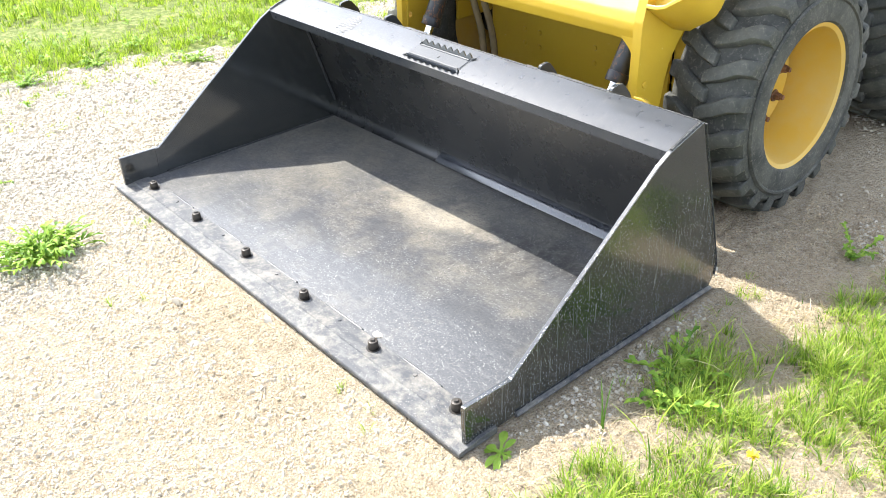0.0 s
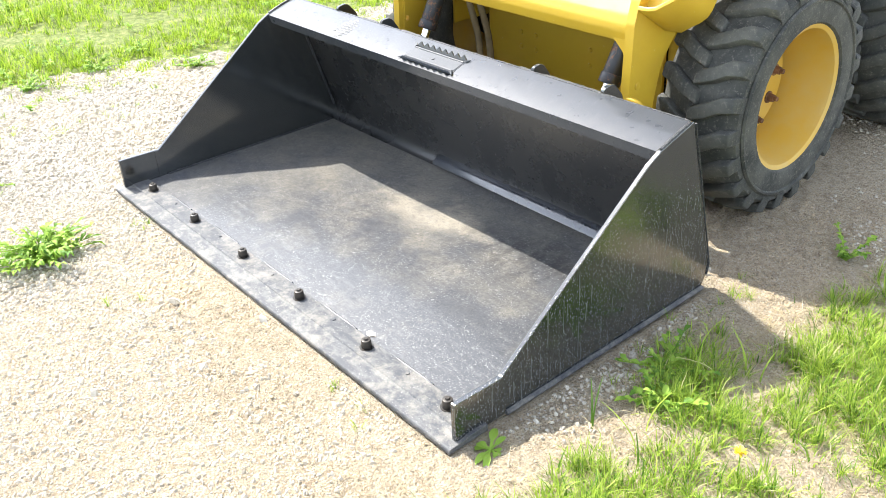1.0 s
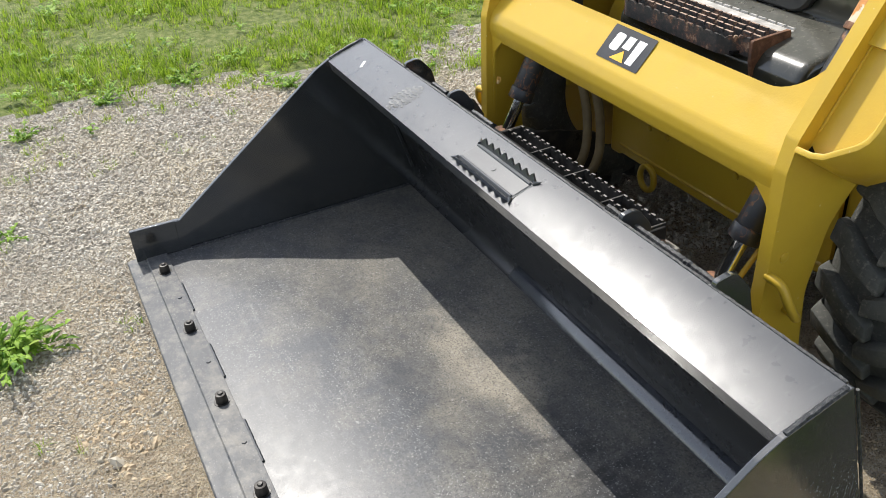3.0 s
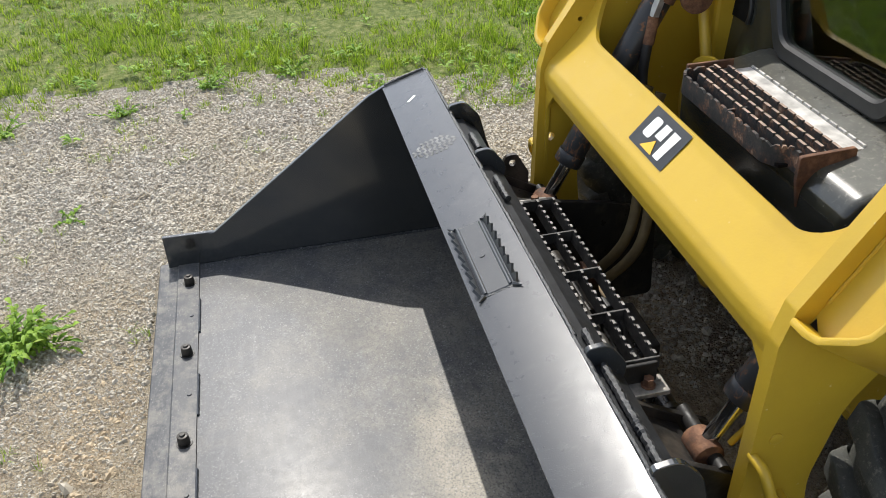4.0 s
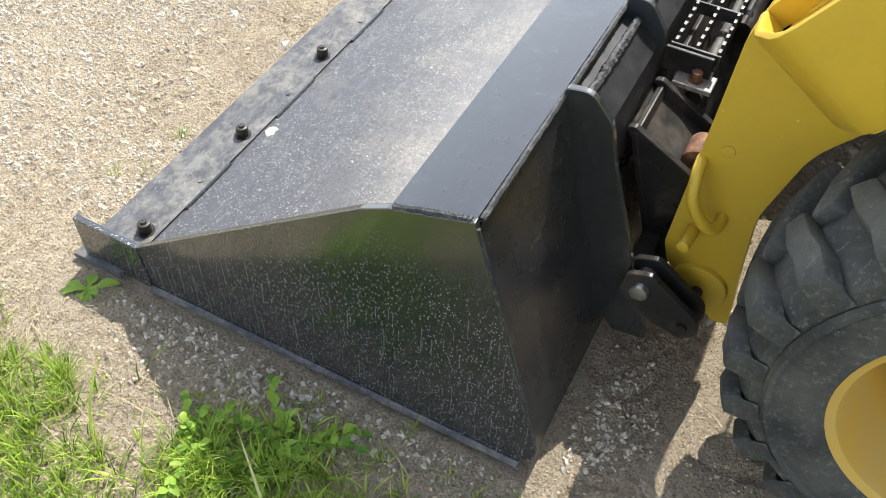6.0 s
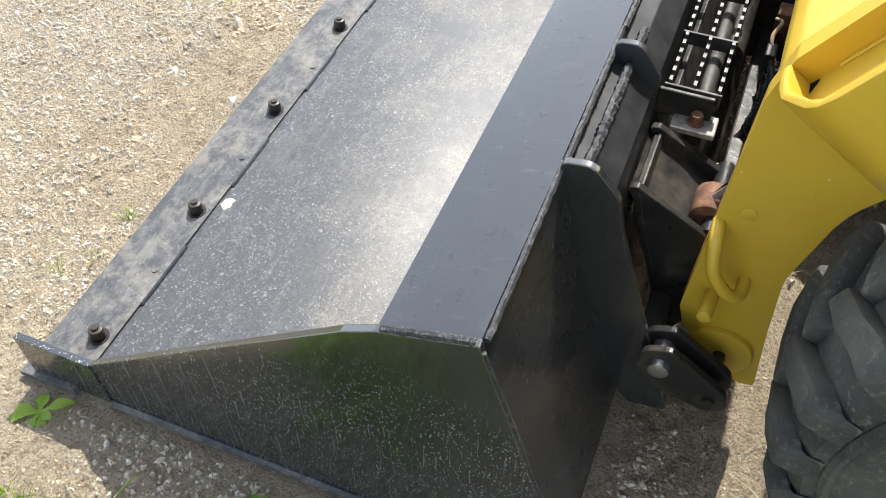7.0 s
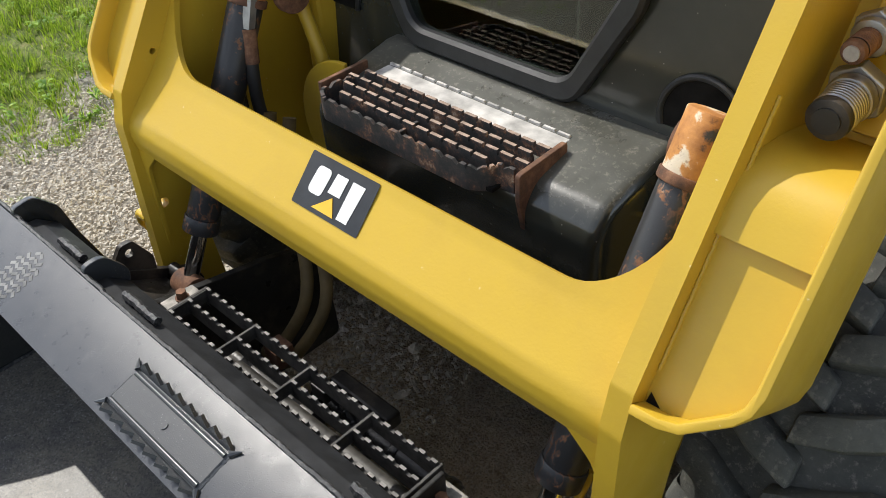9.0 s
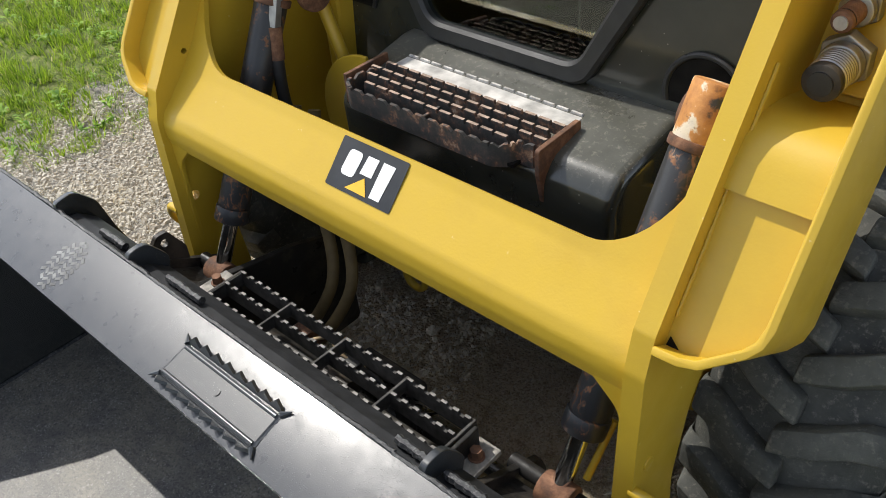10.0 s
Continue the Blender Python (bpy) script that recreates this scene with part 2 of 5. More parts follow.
def orange_rust():
    m = Mat("orange_rusted_paint", 0.7)
    c = m.ramp(m.noise(19, 6, 0.62), (0.34, (0.04, 0.038, 0.036)), (0.4, (0.36, 0.15, 0.045)), (0.56, (0.55, 0.25, 0.07)), (0.6, (0.7, 0.6, 0.45)), (0.7, (0.62, 0.54, 0.42)))
    c = m.mix(m.span(m.noise(80, 5, 0.7), 0.6, 0.7), c, (0.2, 0.09, 0.04))
    m.color(c).bump(m.noise(120, 5), 0.0014, 0.6)
    return m.m


def plain(name, color, rough=0.5, metal=0.0, vary=0.25, bump=0.3, scale=30.0):
    m = Mat(name, rough, metal)
    dark = tuple(v * (1 - vary) for v in color)
    light = tuple(min(1, v * (1 + vary)) for v in color)
    m.color(m.mix(m.span(m.noise(scale, 5), 0.3, 0.7), dark, light))
    m.rough(m.span(m.noise(scale * 0.6, 4), 0.3, 0.7, max(0.03, rough - 0.08), min(1, rough + 0.1)))
    m.bump(m.noise(scale * 6, 4), 0.001, bump)
    return m.m


def scraped():
    m = Mat("scraped_grey_steel", 0.42)
    worn = m.span(m.noise(24, 8, 0.78, m.stretch(0.7, 1.4, 1)), 0.46, 0.66)
    dirt = m.span(m.noise(16, 9, 0.78), 0.47, 0.62)
    c = m.mix(worn, (0.06, 0.063, 0.069), (0.14, 0.14, 0.137))
    c = m.mix(m.math('MULTIPLY', m.span(m.cells(120), 0.05, 0.2, 1.0, 0.0), 0.6), c, (0.4, 0.39, 0.37))
    c = m.mix(m.math('MULTIPLY', dirt, 0.38), c, (0.34, 0.31, 0.255))
    m.b.inputs["Specular IOR Level"].default_value = 0.25
    m.color(c).rough(m.span(worn, 0, 1, 0.42, 0.62)).bump(m.noise(160, 4, 0.7, m.stretch(0.4, 1, 1)), 0.0008, 0.5)
    return m.m


def rim_paint():
    m = Mat("dusty_yellow_rim_paint", 0.5)
    dust = m.span(m.noise(7, 6, 0.65), 0.35, 0.7)
    m.color(m.mix(m.math('MULTIPLY', dust, 0.7), (0.56, 0.34, 0.04), (0.5, 0.37, 0.14)))
    m.bump(m.noise(140, 4), 0.0008, 0.3)
    return m.m


def greasy_black():
    m = Mat("greasy_black_steel", 0.4)
    dust = m.span(m.noise(11, 6, 0.65), 0.5, 0.7)
    m.color(m.mix(m.math('MULTIPLY', dust, 0.6), (0.018, 0.017, 0.016), (0.11, 0.09, 0.07)))
    m.b.inputs["Specular IOR Level"].default_value = 0.3
    m.rough(m.span(m.noise(25, 4), 0.3, 0.7, 0.25, 0.6)).bump(m.noise(110, 4), 0.0015, 0.5)
    return m.m


def dusty_pan():
    m = Mat("dusty_black_plastic", 0.35)
    lie = m.t.nodes.new("ShaderNodeSeparateXYZ")
    m.link(m.t.nodes.new("ShaderNodeNewGeometry").outputs["Normal"], lie.inputs[0])
    top = m.span(lie.outputs[2], 0.5, 0.9)
    dust = m.math('MULTIPLY', m.span(m.noise(8, 8, 0.75), 0.1, 0.95), top)
    marks = m.math('MULTIPLY', m.span(m.noise(110, 6, 0.7), 0.54, 0.7), top)
    c = m.mix(m.math('MULTIPLY', m.span(m.noise(6, 5, 0.6), 0.35, 0.7), 0.5), (0.03, 0.032, 0.026), (0.055, 0.056, 0.045))
    c = m.mix(m.math('MULTIPLY', dust, 0.38), c, (0.3, 0.285, 0.24))
    c = m.mix(m.math('MULTIPLY', marks, 0.28), c, (0.46, 0.42, 0.34))
    c = m.mix(m.math('MULTIPLY', m.span(m.cells(60), 0.03, 0.08, 1.0, 0.0), 0.5), c, (0.4, 0.38, 0.34))
    m.color(c).rough(m.math('ADD', m.span(m.noise(14, 5), 0.3, 0.7, 0.14, 0.24), m.math('MULTIPLY', dust, 0.25))).bump(m.noise(60, 3), 0.0008, 0.2)
    m.b.inputs["Coat Weight"].default_value = 0.5
    m.b.inputs["Coat Roughness"].default_value = 0.1
    return m.m


def soil():
    m = Mat("gravelly_soil", 0.92)
    place = m.t.nodes.new("ShaderNodeSeparateXYZ")
    m.link(m.co, place.inputs[0])
    yard = m.span(place.outputs[0], -0.6, 1.2, -0.12, 0.3)
    clay = m.span(m.math('ADD', m.noise(2.4, 6, 0.65), yard), 0.42, 0.66)
    sep = m.t.nodes.new("ShaderNodeSeparateColor")
    m.link(m.cells(150, out="Color"), sep.inputs[0])
    stone = m.ramp(sep.outputs[0], (0.0, (0.2, 0.18, 0.15)), (0.4, (0.37, 0.34, 0.285)), (1.0, (0.56, 0.525, 0.45)))
    dirt = m.ramp(m.noise(38, 7, 0.72), (0.3, (0.3, 0.225, 0.145)), (0.46, (0.51, 0.41, 0.275)), (0.62, (0.61, 0.51, 0.355)), (0.75, (0.66, 0.57, 0.42)))
    c = m.mix(clay, stone, dirt)
    c = m.mix(m.span(m.noise(1.3, 5, 0.6), 0.3, 0.7, 0.0, 0.35), c, (0.35, 0.285, 0.2))
    fine = m.t.nodes.new("ShaderNodeSeparateColor")
    m.link(m.cells(260, out="Color"), fine.inputs[0])
    c = m.mix(m.span(fine.outputs[0], 0.74, 0.8, 0.0, 0.4), c, (0.64, 0.6, 0.51))
    c = m.mix(m.span(fine.outputs[1], 0.76, 0.82, 0.0, 0.4), c, (0.14, 0.105, 0.068))
    m.color(c)
    h = m.math('ADD', m.math('MULTIPLY', m.cells(150), -0.7), m.math('MULTIPLY', m.noise(62, 9, 0.78), 1.9))
    m.bump(m.math('ADD', h, m.math('MULTIPLY', m.noise(20, 5, 0.7), 1.2)), 0.014, 1.0)
    return m.m


def turf():
    m = Mat("turf_soil", 0.95)
    c = m.ramp(m.noise(25, 6, 0.7), (0.3, (0.05, 0.075, 0.012)), (0.5, (0.14, 0.18, 0.035)), (0.7, (0.3, 0.28, 0.12)))
    m.color(c).bump(m.noise(60, 6, 0.7), 0.02, 0.9)
    return m.m


def stones_mat():
    m = Mat("limestone_gravel", 0.85)
    c = m.ramp(m.island(), (0.0, (0.27, 0.245, 0.205)), (0.25, (0.42, 0.39, 0.33)), (0.6, (0.52, 0.485, 0.415)), (0.9, (0.57, 0.54, 0.47)), (1.0, (0.64, 0.615, 0.55)))
    c = m.mix(m.span(m.noise(90, 5), 0.3, 0.7, 0.0, 0.5), c, (0.32, 0.26, 0.175))
    c = m.mix(m.span(m.noise(2.2, 4), 0.4, 0.64, 0.0, 0.4), c, (0.52, 0.45, 0.33))
    m.color(c).bump(m.noise(260, 4), 0.0015, 0.5)
    return m.m


def leaf_mat(name, dark, light, dry):
    m = Mat(name, 0.5)
    c = m.ramp(m.island(), (0.0, dark), (0.3, tuple(0.55 * a + 0.45 * b for a, b in zip(dark, light))), (0.75, light), (0.93, light), (1.0, dry))
    m.color(c)
    m.b.inputs["Specular IOR Level"].default_value = 0.2
    tr = m.t.nodes.new("ShaderNodeBsdfTranslucent")
    m.link(c, tr.inputs[0])
    mx = m.t.nodes.new("ShaderNodeMixShader")
    mx.inputs[0].default_value = 0.4
    m.link(m.b.outputs[0], mx.inputs[1])
    m.link(tr.outputs[0], mx.inputs[2])
    m.link(mx.outputs[0], m.t.nodes["Material Output"].inputs[0])
    return m.m


def glass_mat():
    m = Mat("tinted_glass", 0.03)
    m.b.inputs["Base Color"].default_value = (0.3, 0.4, 0.31, 1)
    m.b.inputs["Transmission Weight"].default_value = 1.0
    m.b.inputs["IOR"].default_value = 1.75
    return m.m


BLACK, FLOOR, SIDE, YELLOW = paint_black(), paint_floor(), paint_side(), paint_yellow()
LIP, SPATTER, BACK = paint_lip(), weld_paint(), paint_back()
RUBBER, RUST, RUSTBLACK, ORANGE = rubber("tyre_rubber", 1.25),  rust(), rusty_black(), orange_rust()
GREASE, PAN, SOIL, TURF, STONE = greasy_black(), dusty_pan(), soil(), turf(), stones_mat()
STEEL = plain("worn_bare_steel", (0.36, 0.35, 0.34), 0.4, 0.85)
CHROME = plain("chromed_rod", (0.7, 0.7, 0.7), 0.12, 1.0, 0.1, 0.05)
EDGE = scraped()
HOSE = plain("mud_coated_hose", (0.13, 0.09, 0.035), 0.7)
DARK = plain("dark_plastic", (0.02, 0.02, 0.02), 0.5)
DECAL = plain("black_vinyl", (0.02, 0.021, 0.023), 0.4, 0, 0.3, 0.1)
WHITE = plain("white_vinyl", (0.78, 0.78, 0.76), 0.45, 0, 0.08, 0.1)
AMBER = plain("amber_vinyl", (0.8, 0.46, 0.03), 0.45, 0, 0.08, 0.1)
DUST = plain("dried_dust", (0.2, 0.2, 0.195), 0.85, 0, 0.5)
CLAY = plain("dry_clay", (0.42, 0.31, 0.19), 0.95, 0, 0.35, 0.8, 14.0)
PALE = plain("pale_dried_clay", (0.58, 0.53, 0.45), 0.95, 0, 0.25, 0.8)
GLOSS = plain("glossy_black_paint", (0.032, 0.035, 0.042), 0.16, 0.0, 0.2, 0.1)
GLOSS.node_tree.nodes["Principled BSDF"].inputs["IOR"].default_value = 1.9
BRUSH = plain("brushed_grey_step", (0.52, 0.5, 0.47), 0.55, 0.15, 0.4)
TREAD = rubber("dusty_tread_rubber", 1.6)
OILY = plain("oily_black_steel", (0.02, 0.019, 0.018), 0.28, 0, 0.5, 0.5, 40.0)
PAD = plain("grimy_bare_steel", (0.24, 0.225, 0.2), 0.55, 0.3, 0.6, 0.6, 45.0)
RUSTTOP = plain("worn_rusty_edge", (0.34, 0.25, 0.19), 0.7, 0.1, 0.5, 0.6, 60.0)
SATIN = plain("satin_black_paint", (0.026, 0.027, 0.029), 0.5, 0, 0.35, 0.3)
GLASS = glass_mat()
SATIN.node_tree.nodes["Principled BSDF"].inputs["Specular IOR Level"].default_value = 0.15
# Flat near-black that stands for the shade inside gaps and openings.
GAPSHADE = plain("black_gap_shade", (0.012, 0.011, 0.01), 0.95, 0, 0.4)
GAPSHADE.node_tree.nodes["Principled BSDF"].inputs["Specular IOR Level"].default_value = 0.1


def worn_bar():
    m = Mat("rusty_worn_bar", 0.7)
    c = m.ramp(m.noise(40, 6, 0.72), (0.42, (0.03, 0.03, 0.029)), (0.53, (0.06, 0.048, 0.042)), (0.59, (0.16, 0.08, 0.047)), (0.64, (0.3, 0.19, 0.12)), (0.74, (0.48, 0.42, 0.36)))
    m.color(c).bump(m.noise(150, 5, 0.7), 0.0015, 0.6)
    return m.m


BAR = worn_bar()


def crumb_mat():
    m = Mat("clay_crumbs", 0.95)
    c = m.ramp(m.noise(38, 7, 0.72), (0.3, (0.3, 0.22, 0.14)), (0.46, (0.47, 0.37, 0.24)), (0.62, (0.56, 0.455, 0.31)), (0.75, (0.62, 0.53, 0.38)))
    c = m.mix(m.span(m.island(), 0.0, 1.0, 0.0, 0.3), c, (0.36, 0.275, 0.17))
    m.color(c).bump(m.noise(300, 4), 0.001, 0.5)
    return m.m


CRUMB = crumb_mat()
RIM = rim_paint()
VERGE = leaf_mat("verge_blade", (0.07, 0.17, 0.02), (0.4, 0.52, 0.075), (0.66, 0.58, 0.33))
GRASS = leaf_mat("grass_blade", (0.07, 0.16, 0.012), (0.42, 0.56, 0.05), (0.62, 0.55, 0.25))
STRAW = leaf_mat("dry_straw", (0.38, 0.3, 0.17), (0.55, 0.47, 0.3), (0.66, 0.6, 0.45))
LEAF = leaf_mat("weed_leaf", (0.1, 0.22, 0.03), (0.32, 0.48, 0.07), (0.4, 0.52, 0.1))
PETAL = plain("yellow_petal", (0.85, 0.62, 0.02), 0.6)


# ---- mesh helpers ----
def thing(name, at, label, category, group=""):
    e = new(name)
    e.location = at
    return tagged(e, label, category, group)


def part(name, bm, material, parent, label="", smooth=False):
    me = bpy.data.meshes.new(name)
    bmesh.ops.recalc_face_normals(bm, faces=bm.faces)
    bm.to_mesh(me)
    bm.free()
    for mat in (material if isinstance(material, (list, tuple)) else (material,)):
        me.materials.append(mat)
    if smooth:
        me.polygons.foreach_set("use_smooth", [True] * len(me.polygons))
        me.set_sharp_from_angle(angle=radians(38))
    ob = new(name, me)
    if parent:
        ob.parent = parent
        if parent.data is None:
            ob.matrix_parent_inverse = Matrix.Translation(-parent.location)
    if label:
        ob["label"] = label
    return ob


def again(ob, m):
    """Another part on the same mesh, moved by m."""
    o = ob.copy()
    scene.collection.objects.link(o)
    o.matrix_basis = m @ ob.matrix_basis
    return o


def round_edges(bm, w, seg=2, angle=30):
    es = [e for e in bm.edges if len(e.link_faces) == 2 and e.calc_face_angle(0) > radians(angle)]
    bmesh.ops.bevel(bm, geom=es, offset=w, segments=seg, affect='EDGES', profile=0.5, clamp_overlap=True)
    return bm


def prism(pts, lo, hi, axis=0, bev=0.0, seg=2, bm=None):
    """A flat outline pushed from lo to hi along an axis; its points are given in the other two axes."""
    own = bm is None
    bm = bm or bmesh.new()

    def v(p, h):
        return (h, p[0], p[1]) if axis == 0 else (p[0], h, p[1]) if axis == 1 else (p[0], p[1], h)
    a = [bm.verts.new(v(p, lo)) for p in pts]
    b = [bm.verts.new(v(p, hi)) for p in pts]
    bm.faces.new(a)
    bm.faces.new(b[::-1])
    n = len(pts)
    for i in range(n):
        bm.faces.new((a[i], b[i], b[(i + 1) % n], a[(i + 1) % n]))
    if bev and own:
        bmesh.ops.recalc_face_normals(bm, faces=bm.faces)
        round_edges(bm, bev, seg)
    return bm


def box(x0, x1, y0, y1, z0, z1, bev=0.0, seg=2):
    return prism([(y0, z0), (y1, z0), (y1, z1), (y0, z1)], x0, x1, 0, bev, seg)


def rod(a, b, r, r2=None, n=24, bm=None, bev=0.0):
    bm = bm or bmesh.new()
    a, b = Vector(a), Vector(b)
    q = (b - a).to_track_quat('Z', 'Y').to_matrix().to_4x4()
    g = bmesh.ops.create_cone(bm, cap_ends=True, segments=n, radius1=r, radius2=r if r2 is None else r2, depth=(b - a).length,
                              matrix=Matrix.Translation((a + b) / 2) @ q)
    if bev:
        es = {e for v in g['verts'] for e in v.link_edges if e.calc_face_angle(0) > radians(50)}
        bmesh.ops.bevel(bm, geom=list(es), offset=bev, segments=2, affect='EDGES', profile=0.5)
    return bm


def pipe(pts, r, n=12, bm=None, closed=False, steps=6):
    """A round tube through points, smoothed."""
    bm = bm or bmesh.new()
    P = [Vector(p) for p in pts]
    path = []
    m = len(P)
    for i in range(m if closed else m - 1):
        p0 = P[(i - 1) % m] if closed or i else P[0]
        p1, p2 = P[i], P[(i + 1) % m]
        p3 = P[(i + 2) % m] if closed or i + 2 < m else P[-1]
        for k in range(steps):
            t = k / steps
            path.append(0.5 * ((2 * p1) + (p2 - p0) * t + (2 * p0 - 5 * p1 + 4 * p2 - p3) * t * t + (3 * p1 - p0 - 3 * p2 + p3) * t ** 3))
    if not closed:
        path.append(P[-1])
    rings = []
    up = Vector((0.13, 0.21, 0.97))
    for i, p in enumerate(path):
        d = (path[(i + 1) % len(path)] if closed or i + 1 < len(path) else p) - (path[i - 1] if closed or i else p)
        d.normalize()
        s = d.cross(up).normalized()
        u = s.cross(d).normalized()
        up = u
        rings.append([bm.verts.new(p + r * (math.cos(a) * s + math.sin(a) * u)) for a in (2 * math.pi * k / n for k in range(n))])
    for i in range(len(rings) if closed else len(rings) - 1):
        a, b = rings[i], rings[(i + 1) % len(rings)]
        for k in range(n):
            bm.faces.new((a[k], a[(k + 1) % n], b[(k + 1) % n], b[k]))
    if not closed:
        bm.faces.new(rings[0][::-1])
        bm.faces.new(rings[-1])
    return bm


def weld(pts, r, seed=1, step=0.0035):
    """A weld bead: one ridged, slightly uneven round seam along a line."""
    rng = random.Random(seed)
    P = [Vector(p) for p in pts]
    bm = bmesh.new()
    rings = []
    for a, b in zip(P, P[1:]):
        n = max(2, int((b - a).length / step))
        d = (b - a).normalized()
        u = d.cross(Vector((0, 0, 1)) if abs(d.z) < 0.9 else Vector((1, 0, 0))).normalized()
        w = u.cross(d)
        for k in range(n + (b is P[-1])):
            rr = r * (0.84 + 0.12 * (k % 2) + rng.uniform(-0.1, 0.1))
            c = a.lerp(b, k / n) + u * rng.uniform(-0.15, 0.15) * r
            rings.append([bm.verts.new(c + rr * (math.cos(t) * u + math.sin(t) * w)) for t in (2 * math.pi * i / 7 for i in range(7))])
    for a, b in zip(rings, rings[1:]):
        for i in range(7):
            bm.faces.new((a[i], a[(i + 1) % 7], b[(i + 1) % 7], b[i]))
    bm.faces.new(rings[0])
    bm.faces.new(rings[-1][::-1])
    return bm


def bent(pts, lo, hi, thick, axis=0, bev=0.0):
    """A bent plate: an open outline thickened to one side (its left) and pushed along an axis."""
    P = [Vector((*p, 0)) for p in pts]
    off = []
    for i, p in enumerate(P):
        d1 = (p - P[i - 1]).normalized() if i else (P[1] - p).normalized()
        d2 = (P[i + 1] - p).normalized() if i + 1 < len(P) else d1
        n1, n2 = Vector((-d1.y, d1.x, 0)), Vector((-d2.y, d2.x, 0))
        n = (n1 + n2).normalized()
        off.append(p + n * (thick / max(0.3, n.dot(n1))))
    return prism([(p.x, p.y) for p in P] + [(p.x, p.y) for p in off[::-1]], lo, hi, axis, bev)


def arc(cx, cy, r, a0, a1, n=8):
    return [(cx + r * math.cos(radians(a0 + (a1 - a0) * k / n)), cy + r * math.sin(radians(a0 + (a1 - a0) * k / n))) for k in range(n + 1)]


def fillet(pts, r, n=4):
    """Rounds the corners of an outline; r is one radius or one for each corner."""
    out = []
    m = len(pts)
    for i, p in enumerate(pts):
        rr = r[i] if isinstance(r, (list, tuple)) else r
        a, p, b = Vector(pts[i - 1]), Vector(p), Vector(pts[(i + 1) % m])
        u, v = (a - p), (b - p)
        if rr <= 0:
            out.append((p.x, p.y))
            continue
        cosang = max(-0.999, min(0.999, u.normalized().dot(v.normalized())))
        d = min(rr / math.tan(math.acos(cosang) / 2), 0.48 * u.length, 0.48 * v.length)
        s, e = p + u.normalized() * d, p + v.normalized() * d
        for k in range(n + 1):
            t = k / n
            q = (1 - t) ** 2 * s + 2 * t * (1 - t) * p + t * t * e
            out.append((q.x, q.y))
    return out


def cut_plate(outer, holes, lo, hi, axis=0, bev=0.0):
    """A plate with holes right through it."""
    bm = bmesh.new()

    def v(p, h):
        return (h, p[0], p[1]) if axis == 0 else (p[0], h, p[1]) if axis == 1 else (p[0], p[1], h)
    es = []
    for loop in (outer, *holes):
        vs = [bm.verts.new(v(p, lo)) for p in loop]
        es += [bm.edges.new((vs[i], vs[(i + 1) % len(vs)])) for i in range(len(vs))]
    bmesh.ops.triangle_fill(bm, use_beauty=True, use_dissolve=False, edges=es)
    g = bmesh.ops.extrude_face_region(bm, geom=bm.faces[:])
    d = Vector(v((0, 0), hi - lo))
    bmesh.ops.translate(bm, verts=[e for e in g['geom'] if isinstance(e, bmesh.types.BMVert)], vec=d)
    bmesh.ops.recalc_face_normals(bm, faces=bm.faces)
    if bev:
        round_edges(bm, bev, 1, 50)
    return bm


def lathe(profile, axis_at, n=48, bm=None):
    """A ring round an x axis through axis_at=(y, z); profile points are (x, radius)."""
    bm = bm or bmesh.new()
    rings = []
    for k in range(n):
        a = 2 * math.pi * k / n
        rings.append([bm.verts.new((x, axis_at[0] + r * math.cos(a), axis_at[1] + r * math.sin(a))) for x, r in profile])
    for k in range(n):
        a, b = rings[k], rings[(k + 1) % n]
        for i in range(len(profile) - 1):
            bm.faces.new((a[i], a[i + 1], b[i + 1], b[i]))
    return bm


CX = 0.797          # the machine's middle line
XL, XR = -0.112, 1.706   # the bucket's outer sides


def flip(m=None):
    """Mirror about the machine's middle plane."""
    return Matrix.Translation((2 * CX, 0, 0)) @ Matrix.Diagonal((-1, 1, 1, 1))


def flip_bm(bm):
    bmesh.ops.transform(bm, matrix=flip(), verts=bm.verts)
    return bm


# ---- ground ----
def lumps(x, y):
    return 0.012 * noise.noise((x * 1.1, y * 1.1, 0.3)) + 0.006 * noise.noise((x * 4.3, y * 4.3, 1.7)) + 0.004 * noise.noise((x * 13, y * 13, 4.1))


def grassy(x, y):
    """How much grass grows at a place, 0 to 1."""
    n = 0.28 * noise.noise((x * 1.3, y * 1.3, 7.7)) + 0.12 * noise.noise((x * 5, y * 5, 2.2))
    far = (-1.3 + 0.3 * max(0.0, min(1.0, (y - 0.5) / 0.8)) - x) * 1.6 + n * 1.5 if x < 0.3 else -1
    near = -1.0
    if x > 1.6:
        wander = max(0.0, min(1.0, (x - 2.6) / 1.5)) * (0.4 + 1.2 * noise.noise((x * 0.55, y * 0.4, 3.3)))
        edge = 0.3 * noise.noise((x * 2.1, y * 1.2, 4.4)) + 0.12 * noise.noise((x * 7.0, y * 3.0, 4.4))
        wander += edge
        near = min((x - 1.86 - max(0.0, y - 0.75) * 0.25) * 5.0, (y + 0.2 + wander) * 4.0, (1.28 + wander - y) * 5.0) + 1.6 * n
    drift = 1.6 * noise.noise((x * 0.45, y * 0.45, 6.1)) + n
    back = (y - 4.6) * 1.0 + drift
    front = (-4.8 - y) + drift
    return max(0.0, min(1.0, max(far, near, back, front)))


